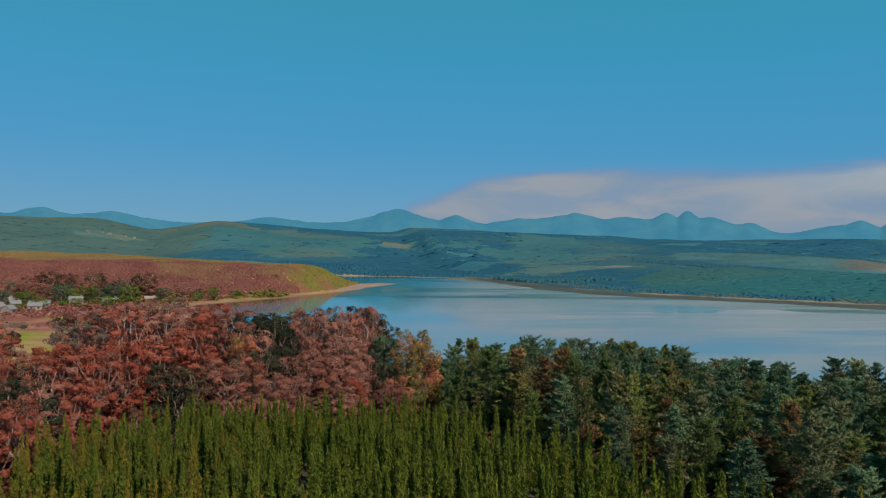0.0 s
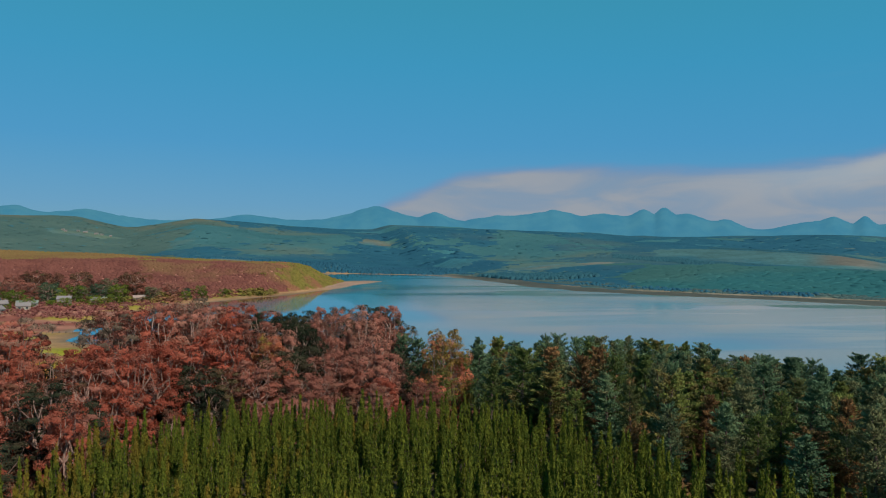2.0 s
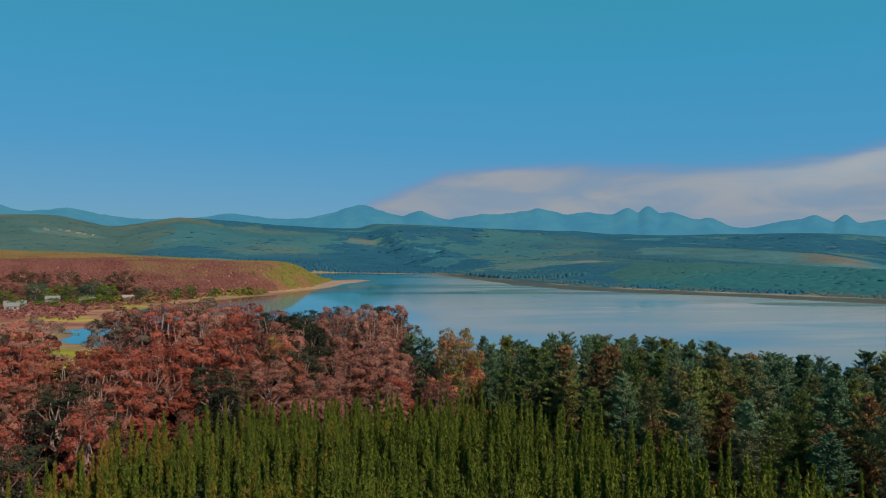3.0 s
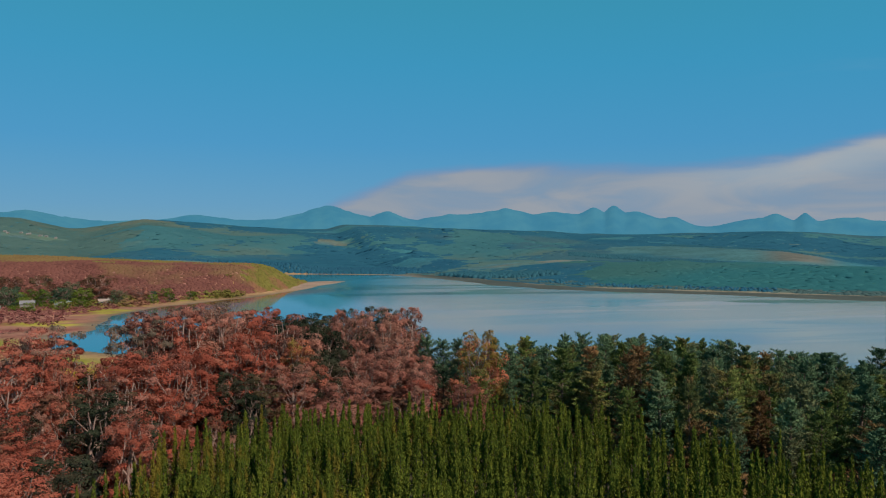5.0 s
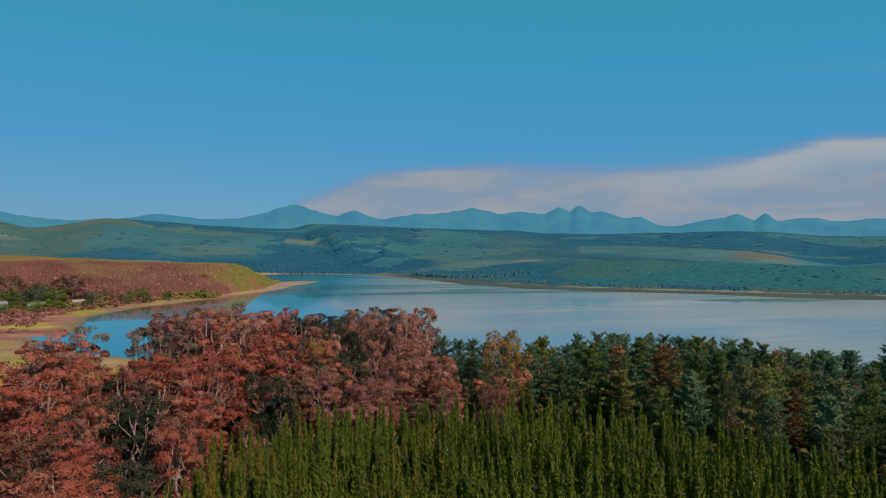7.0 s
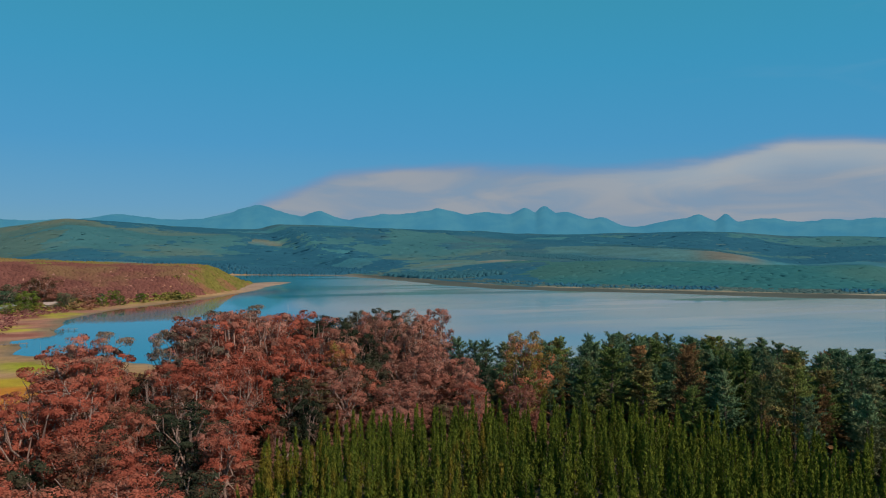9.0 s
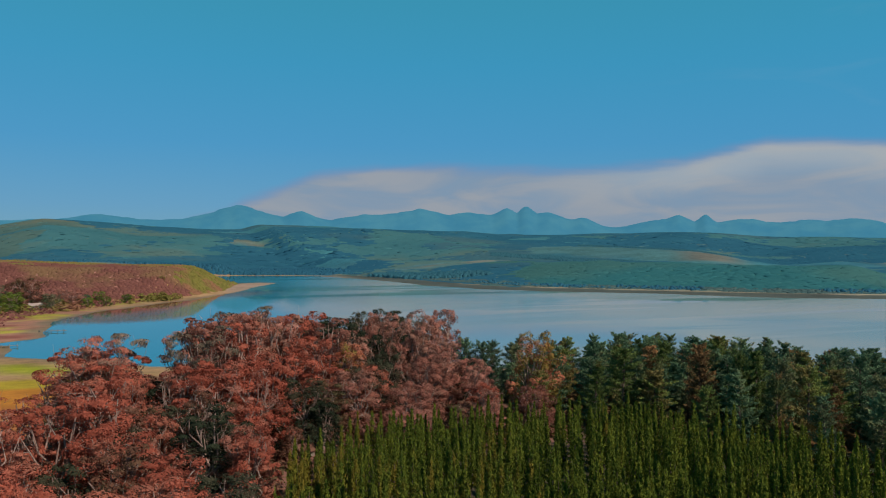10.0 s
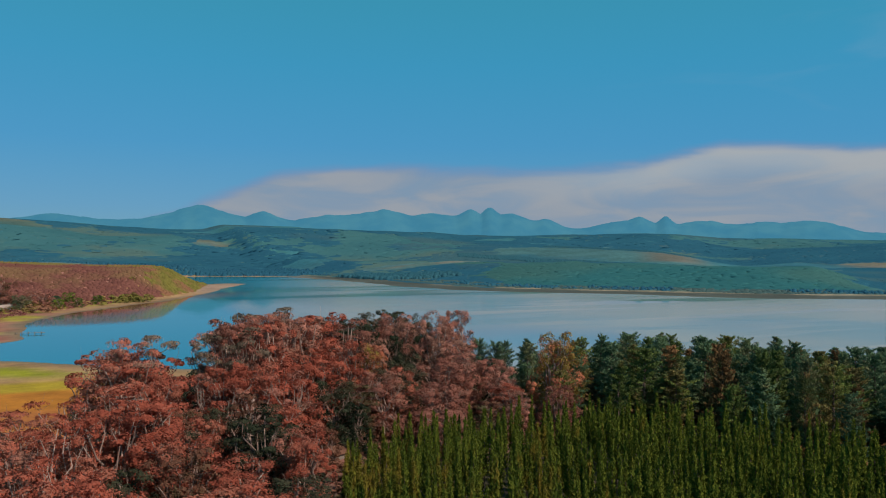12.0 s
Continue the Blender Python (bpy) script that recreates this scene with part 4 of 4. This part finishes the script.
def bushes(name, spots, size, mat, label, seed, count=14, flat=.7, card=.5, category="bushes", lift=.8):
    """Many low shrubs as one sheet of leaf clumps."""
    r = np.random.RandomState(seed)
    n = len(spots)
    z = height(spots[:, 0], spots[:, 1])
    s = size * r.uniform(.55, 1.35, n)
    way = unit(r.randn(n, count, 3) * [1, 1, .7] + [0, 0, .5])
    foot = np.stack([spots[:, 0], spots[:, 1], z + s * flat * .35], 1)
    p = foot[:, None] + way * s[:, None, None] * r.uniform(.55, 1.0, (n, count, 1)) * [1, 1, flat]
    L = (s[:, None] * card * r.uniform(.6, 1.2, (n, count))).ravel()
    v, f = cards(p.reshape(-1, 3), (way * [.5, .5, 1] + [0, 0, lift] + r.randn(n, count, 3) * .3).reshape(-1, 3), L, L * .7, r)
    return tagged(new(name, mesh_from(name, v, f, mat)), label, category, kind="stuff")


def domes(name, spots, radius, tall, mat, label, seed, category="forest", point=0.74, sides=5):
    """A far canopy: one small rounded crown for each place, joined into one sheet."""
    r = np.random.RandomState(seed)
    n = len(spots)
    z = sheet_z(spots[:, 0], spots[:, 1])
    rad, h = radius * r.uniform(.65, 1.3, n), tall * r.uniform(.6, 1.4, n)
    a = np.linspace(0, 2 * np.pi, sides, endpoint=False)[None] + r.rand(n, 1) * 6.28
    rows = []
    for f, up, sunk in ((1.0, -.3, .25), (point, .62, 0)):
        k = rad[:, None] * f * r.uniform(.75, 1.25, (n, sides))
        px, py = spots[:, :1] + np.cos(a) * k, spots[:, 1:] + np.sin(a) * k
        rows.append(np.stack([px, py, sheet_z(px, py) + h[:, None] * (up + r.uniform(-.1, .1, (n, sides))) - sunk], -1))
    top = np.stack([spots[:, 0], spots[:, 1], z + h], -1)[:, None]
    v = np.concatenate([*rows, top], 1)
    f = []
    for j in range(sides):
        q = (j + 1) % sides
        f += [(j, q, q + sides), (j, q + sides, j + sides), (j + sides, q + sides, 2 * sides)]
    faces = (np.array(f)[None] + (np.arange(n) * (2 * sides + 1))[:, None, None]).reshape(-1, 3)
    return tagged(new(name, mesh_from(name, v.reshape(-1, 3), faces, mat, True)), label, category, kind="stuff")


def keep(spots, test):
    return spots[test(spots[:, 0], spots[:, 1])]


# undergrowth below the gums, along the plantation's edge and among the pines
bushes("undergrowth", np.array([p for p in scatter(GUM_LAND, 2.2, 51) if off_track(p[0], p[1], 1.8)]), 1.5, M["gum_brown"], "rust-brown undergrowth beneath the gum trees", 61, 26, .8, .32)
bushes("pine_undergrowth", scatter(PINE_LAND, 3.4, 52), 2.2, M["pine_rust"], "brown and green undergrowth beneath the pines", 62, 20, .8, .36)
# lagoon margin between wood and water
MARGIN = [(-60, 215), (0, 262), (40, 250), (62, 240), (62, 284), (30, 290), (-40, 300)]
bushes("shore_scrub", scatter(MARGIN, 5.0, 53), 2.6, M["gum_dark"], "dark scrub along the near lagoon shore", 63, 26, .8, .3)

# the heath-covered headland and the flats before it
HEAD = [(-560, 690), (-140, 655), (-60, 690), (-20, 740), (40, 870), (90, 985), (70, 1060), (-20, 1100), (-120, 1180), (-620, 1180)]
h1 = keep(scatter(HEAD, 3.4, 54, .5), lambda x, y: headland(x, y, shore(x, y)) > .05)
late = h1[:, 1] + 130 * wave_noise(h1[:, 0], h1[:, 1], 60, 71) > 985 - .10 * (h1[:, 0] + 400) * (h1[:, 0] < 0)
tip = h1[:, 0] + 25 * wave_noise(h1[:, 0], h1[:, 1], 50, 72) > -18
domes("headland_heath", h1[~(late | tip)], 2.5, 1.7, M["bush_purple"], "dense purple-brown heath covering the headland", 64, "bushes")
domes("headland_crest", h1[late & ~tip], 2.5, 2.0, M["bush_crest"], "tawny and olive bushes along the headland crest", 65, "bushes")
domes("headland_tip", h1[tip], 2.6, 2.1, M["bush_olive"], "olive-yellow bushes over the headland tip", 83, "bushes")
FLATS = [(-330, 420), (-160, 330), (-132, 400), (-112, 420), (-118, 500), (-110, 560), (-60, 660), (-40, 700), (-140, 760), (-500, 760), (-500, 520)]
f1 = keep(scatter(FLATS, 6.2, 55), lambda x, y: (shore(x, y) > 24) & (wave_noise(x, y, 45, 73) > -.6) & (ellipse(x, y, -150, 378, 34, 44) < .5) & (ellipse(x, y, -170, 460, 44, 24) < .5))
bushes("marsh_scrub", f1, 2.3, M["bush_red"], "low red marsh scrub on the lagoon flats", 66, 18, .7, .36)
f2 = keep(scatter([(-200, 600), (-120, 600), (-78, 625), (-45, 690), (-10, 760), (-40, 790), (-110, 720), (-230, 660)], 8.0, 56), lambda x, y: (shore(x, y) > 14) & (wave_noise(x, y, 38, 74) > .1))
bushes("shore_bushes", f2, 4.2, M["bush_olive"], "round green and olive bushes behind the sandy shore", 67, 40, .85, .28)
f3 = keep(scatter([(-240, 560), (-205, 545), (-160, 600), (-120, 640), (-110, 668), (-150, 668), (-200, 640), (-240, 620)], 5.5, 68), lambda x, y: wave_noise(x, y, 26, 69, 3) > .12)
bushes("garden_shrubs", f3, 2.3, M["garden"], "yellow-green garden shrubs between the houses", 75, 34, .85, .28)
# woods across the water, in leaf colours that carry blue haze
RIGHT = [(262, 1120), (300, 850), (360, 765), (440, 690), (520, 610), (640, 545), (900, 450), (1500, 250), (2100, 600), (1900, 1500), (1100, 1750), (500, 1720), (270, 1420)]
def belts(x, y):
    s, az = shore(x, y), np.degrees(np.arctan2(x, y)) + 2.5 * wave_noise(x, y, 90, 91, 3)
    low = (az < 24) & (s > 60) & (ellipse(x, y, 560, 1370, 190, 60, 4) < .4)
    strip = (s > 335) & (s < 630) | (s > 880) | (az > 49.5) & (s > 120)
    return low | (az >= 24) & strip


r1 = keep(scatter(RIGHT, 11.0, 57, .5), lambda x, y: belts(x, y) & (ellipse(x, y, 1325, 1010, 75, 110) < .5))
pale = wave_noise(r1[:, 0], r1[:, 1], 260, 84, 3) + np.random.RandomState(85).uniform(-.15, .15, len(r1)) > .45
domes("far_plantation", r1[~pale], 12.5, .4, M["far_pine"], "pine plantations across the lagoon, tinted blue-green for haze", 68, "forest", .7)
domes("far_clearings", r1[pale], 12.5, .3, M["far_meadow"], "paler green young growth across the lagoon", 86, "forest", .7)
SHORE_WOOD = [(266, 1225), (284, 1150), (318, 1090), (372, 1062), (420, 1050), (430, 1110), (390, 1170), (330, 1270)]
r6 = keep(scatter(SHORE_WOOD, 4.6, 92, .5), lambda x, y: shore(x, y) > 52)
domes("shore_wood", r6, 4.4, 4.6, M["far_dark"], "dark pine wood on the far spit, tinted blue-green for haze", 93, "forest", .8)
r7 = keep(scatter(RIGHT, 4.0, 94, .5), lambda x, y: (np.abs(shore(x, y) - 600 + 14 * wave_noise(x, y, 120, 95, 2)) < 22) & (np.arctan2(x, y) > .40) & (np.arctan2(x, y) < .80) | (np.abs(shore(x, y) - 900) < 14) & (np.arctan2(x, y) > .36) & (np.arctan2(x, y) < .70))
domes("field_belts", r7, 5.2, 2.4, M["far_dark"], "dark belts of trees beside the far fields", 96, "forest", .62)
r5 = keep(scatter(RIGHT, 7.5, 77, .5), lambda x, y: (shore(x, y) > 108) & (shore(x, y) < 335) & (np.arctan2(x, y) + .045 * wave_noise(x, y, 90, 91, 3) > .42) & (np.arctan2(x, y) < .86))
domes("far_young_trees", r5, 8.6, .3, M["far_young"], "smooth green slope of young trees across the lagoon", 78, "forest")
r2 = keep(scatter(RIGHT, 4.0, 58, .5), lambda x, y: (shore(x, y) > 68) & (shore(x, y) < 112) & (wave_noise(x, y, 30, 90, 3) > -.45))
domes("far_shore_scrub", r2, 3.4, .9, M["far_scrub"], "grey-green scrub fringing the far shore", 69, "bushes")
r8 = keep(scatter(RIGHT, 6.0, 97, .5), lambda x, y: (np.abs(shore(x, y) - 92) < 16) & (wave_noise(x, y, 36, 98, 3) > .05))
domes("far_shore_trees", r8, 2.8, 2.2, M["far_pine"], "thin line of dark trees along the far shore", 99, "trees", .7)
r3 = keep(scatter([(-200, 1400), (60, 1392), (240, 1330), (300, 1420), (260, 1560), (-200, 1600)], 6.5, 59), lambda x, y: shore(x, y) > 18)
domes("far_bay_wood", r3, 5.0, 4.5, M["far_pine"], "dark wood at the head of the bay, tinted blue-green for haze", 70, "forest", .6)
HILLS = [(-1500, 1500), (-300, 1500), (300, 1600), (900, 1750), (1700, 1500), (2600, 1100), (3000, 1700), (1800, 2700), (0, 2900), (-1600, 2500)]
r4 = keep(scatter(HILLS, 18.0, 60, .5), lambda x, y: (wave_noise(x, y, 330, 76, 3) > -.95) & (ellipse(x, y, -600, 2330, 110, 90, 10) < .5) & (ellipse(x, y, 216, 2250, 62, 70) < .5) & (ellipse(x, y, 1325, 1010, 75, 110) < .5))
west = r4[:, 0] + 130 * wave_noise(r4[:, 0], r4[:, 1], 160, 79, 3) < -330
pale = wave_noise(r4[:, 0], r4[:, 1], 300, 87, 4) + np.random.RandomState(88).uniform(-.15, .15, len(r4)) > .35
domes("hill_forest", r4[~west & ~pale], 20.0, .4, M["far_pine"], "forest over the distant hills, tinted blue-green for haze", 72)
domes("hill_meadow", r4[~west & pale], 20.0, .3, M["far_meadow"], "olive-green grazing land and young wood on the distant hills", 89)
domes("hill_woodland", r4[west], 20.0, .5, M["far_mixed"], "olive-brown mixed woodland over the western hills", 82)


# ---- houses and jetties ----
def part(name, bm, mat, parent, label=""):
    me = bpy.data.meshes.new(name)
    bm.to_mesh(me)
    bm.free()
    me.materials.append(mat)
    ob = new(name, me)
    ob.parent = parent
    if label:
        ob["label"] = label
    return ob


def box(bm, x0, y0, z0, x1, y1, z1, bevel=0.0):
    made = bmesh.ops.create_cube(bm, size=1, matrix=Matrix.LocRotScale(((x0 + x1) / 2, (y0 + y1) / 2, (z0 + z1) / 2), None, (x1 - x0, y1 - y0, z1 - z0)))
    if bevel:
        bmesh.ops.bevel(bm, geom=list({e for v in made["verts"] for e in v.link_edges}), offset=bevel, segments=1, affect="EDGES")
    return made


def a_box(*size, bevel=0.0):
    bm = bmesh.new()
    box(bm, *size, bevel=bevel)
    return bm


def house(x, y, turn, w, d, h, rise, wall, roof, label, chimney=True):
    """A gabled house: walls, two roof slopes, door, windows with frame and pane, chimney. Its long front faces -y before turning."""
    root = new("house")
    root.matrix_world = pose(x, y, ground_z(x, y) - .1, 0, 0, turn)
    bm = bmesh.new()
    half = d / 2
    profile = [(-half, 0), (half, 0), (half, h), (0, h + rise), (-half, h)]
    ends = [[bm.verts.new((sx * w / 2, py, pz)) for py, pz in profile] for sx in (-1, 1)]
    bm.faces.new(ends[0])
    bm.faces.new(ends[1][::-1])
    for i in range(5):
        j = (i + 1) % 5
        bm.faces.new((ends[0][j], ends[0][i], ends[1][i], ends[1][j]))
    bmesh.ops.recalc_face_normals(bm, faces=bm.faces)
    part("wall", bm, wall, root)
    length, angle = math.hypot(half + .5, rise * (half + .5) / half), math.atan2(rise, half)
    for side in (-1, 1):
        bm = a_box(-w / 2 - .4, -length, .03, w / 2 + .4, 0, .17, bevel=.03)
        bmesh.ops.transform(bm, verts=bm.verts, matrix=Matrix.Translation((0, 0, h + rise)) @ Matrix.Rotation(math.pi if side > 0 else 0, 4, "Z") @ Matrix.Rotation(angle, 4, "X"))
        part("roof", bm, roof, root)
    part("door", a_box(-w * .06 - .5, -half - .06, .1, -w * .06 + .5, -half + .02, min(2.15, h - .1), bevel=.02), M["wood"], root)
    count = max(2, int(w / 3.2)) if chimney else 0
    for i in range(count):
        cx = -w / 2 + w * (i + .5) / count
        if abs(cx + w * .06) < 1.3:
            cx += 1.7
        frame_part = part("window", a_box(cx - .75, -half - .07, .95, cx + .75, -half + .02, 2.2, bevel=.02), M["white_wall"], root)
        part("pane", a_box(cx - .64, -half - .09, 1.06, cx + .64, -half - .03, 2.09), M["glass"], frame_part)
    if chimney:
        part("chimney", a_box(w * .28, .3, h + rise * .3, w * .28 + .8, 1.1, h + rise + .9, bevel=.03), wall, root)
    return tagged(root, label, "house", "lagoon houses")


WHITE, CREAM = M["white_wall"], M["cream_wall"]
house(-171, 589, 10, 9.0, 6.2, 4.7, 2.0, WHITE, M["grey_roof"], "two-storey white house with grey gable roof")
house(-190, 572, 14, 13.0, 6.4, 2.7, 1.6, WHITE, M["green_roof"], "long low white house with pale green roof")
house(-204, 566, 30, 6.5, 5.2, 2.9, 2.0, WHITE, M["grey_roof"], "small white gabled house beside the long house")
house(-184, 546, 16, 8.5, 5.6, 2.9, 1.9, CREAM, M["grey_roof"], "cream house with grey sheet roof at the edge of the flats")
house(-189, 516, 75, 6.5, 6.0, 2.9, 2.2, WHITE, M["grey_roof"], "white house with its gable towards the lagoon flats")
house(-203, 536, 60, 6.5, 5.8, 3.0, 2.2, WHITE, M["grey_roof"], "small white gabled house among red scrub")
house(-153, 611, 8, 10.5, 6.2, 2.8, 1.6, WHITE, M["green_roof"], "white house with pale green roof among gardens")
house(-130, 640, 16, 9.0, 6.0, 2.7, 1.7, CREAM, M["pink_roof"], "low cream cottage with faded pinkish roof by the shore")
house(-176, 688, 6, 16.0, 7.0, 3.0, 1.9, WHITE, M["teal_roof"], "long house with blue-green sheet roof behind trees")
house(-222, 602, 40, 7.5, 5.8, 3.0, 2.2, WHITE, M["grey_roof"], "white gabled house behind the yellow-green gardens")
house(-216, 556, 22, 8.0, 5.8, 2.9, 1.9, CREAM, M["grey_roof"], "cream house with grey roof on the flats")
for hx, hy, turn, size in ((-650, 2300, 10, 1.0), (-626, 2332, -20, 1.2), (-604, 2310, 15, .9), (-584, 2350, 5, 1.1), (-614, 2370, 30, 1.0), (-560, 2320, -10, 1.2), (-670, 2346, 8, 1.1), (-545, 2360, 12, 1.0), (-590, 2390, -6, 1.1)):
    house(hx, hy, turn, 7 * size, 5, 2.8, 1.8, M["stone_wall"], M["grey_roof"], "pale house far off on the wooded hillside")
house(-27, 160, 30, 3.2, 2.6, 1.5, 1.0, M["wood"], M["old_roof"], "small wooden farm shed with rusty roof beside the plantation", False)
house(-18, 198, 20, 7.2, 5.5, 2.7, 1.5, WHITE, M["grey_roof"], "white-roofed farmhouse hidden among gum trees")


def jetty(x, y, turn, length, label):
    root = new("jetty")
    root.matrix_world = pose(x, y, 0, 0, 0, turn)
    for i in range(int(length / .6)):
        part("plank", a_box(i * .6, -.9, .72, i * .6 + .52, .9, .80, bevel=.01), M["wood"], root)
    for i in range(int(length / 3) + 1):
        for side in (-.8, .8):
            part("post", a_box(i * 3 - .1, side - .1, -1.6, i * 3 + .1, side + .1, 1.25, bevel=.02), M["wood"], root)
    return tagged(root, label, "jetty", "jetties")


jetty(-124, 403, 6, 16, "weathered wooden jetty on posts in the inlet")
jetty(-108, 470, -8, 14, "short weathered wooden jetty over shallow water")

# shade trees round the houses
village_gum = tree_thing("gum_tree", gum_shape(140, 12, 5.0, 26, 60, .08, .03), M["gum_bark"], M["gum_dark"])
village_gum["tall"] = 12.3
SHADE = [(-136, 655, 21, "gum_brown"), (-144, 634, 14, "garden"), (-158, 648, 13, "garden_dark"), (-186, 628, 11, "garden"), (-205, 676, 19, "gum_brown"), (-222, 690, 20, "gum_brown"), (-190, 706, 19, "gum_brown"), (-240, 700, 19, "gum_rose"), (-166, 704, 16, "garden_dark"), (-172, 640, 12, "garden_dark"), (-150, 700, 17, "gum_brown"),
         (-214, 566, 13, "garden_dark"), (-200, 580, 12, "garden"), (-190, 616, 15, "garden_dark"), (-172, 620, 14, "garden"), (-205, 620, 16, "gum_rose"), (-226, 600, 15, "garden_dark"), (-160, 640, 14, "garden_dark"), (-146, 640, 12, "garden"), (-132, 652, 15, "gum_rose"), (-150, 590, 8, "garden"),
         (-120, 640, 12, "garden_dark"), (-108, 668, 13, "gum_rose"), (-96, 650, 8, "garden"), (-240, 620, 16, "gum_rose"), (-186, 560, 8, "garden"), (-166, 574, 7, "garden"), (-250, 580, 14, "garden_dark"), (-222, 640, 17, "gum_rose"), (-84, 660, 8, "garden"), (-70, 690, 8, "garden"),
         (-180, 650, 16, "gum_rose"), (-270, 610, 15, "gum_rose"), (-142, 676, 13, "garden_dark"), (-118, 710, 12, "gum_rose"), (-92, 712, 9, "garden"), (-255, 560, 9, "garden"), (-236, 590, 12, "garden"), (-212, 600, 10, "garden"), (-196, 640, 15, "garden_dark"), (-214, 660, 16, "gum_brown"), (-168, 660, 14, "gum_brown"), (-234, 650, 16, "garden_dark"), (-250, 640, 15, "gum_brown"), (-262, 590, 13, "garden_dark"), (-176, 600, 9, "garden"), (-140, 606, 7, "garden"), (-128, 640, 9, "garden"), (-286, 600, 15, "gum_brown"), (-276, 640, 16, "garden_dark"), (-204, 536, 6, "garden"), (-188, 530, 5, "garden"), (-242, 540, 8, "garden_dark"), (-100, 676, 9, "garden_dark")]
HOUSES_AT = ((-171, 589), (-190, 572), (-204, 566), (-184, 546), (-189, 516), (-203, 536), (-153, 611), (-130, 640), (-176, 688), (-222, 602), (-216, 556))
for x, y, tall, leaf in SHADE:
    if min(math.hypot(x - a, y - b) for a, b in HOUSES_AT) < 7.5:
        continue
    z = ground_z(x, y)
    text = {"garden_dark": "dark green shade tree beside the houses", "gum_rose": "thin-leaved greyish pink tree behind the houses", "gum_brown": "grey-brown thin-leaved tree behind the houses", "garden": "rounded yellow-green garden tree beside the houses"}[leaf]
    plant(village_gum, x, y, z + tall * (1.1 if leaf == "gum_brown" else .95), rng.uniform(0, 360), tall / 12 * 1.45, M[leaf], text, "village trees")

for bases in (gums, pines, youngs, [village_gum]):
    remove_bases(bases)
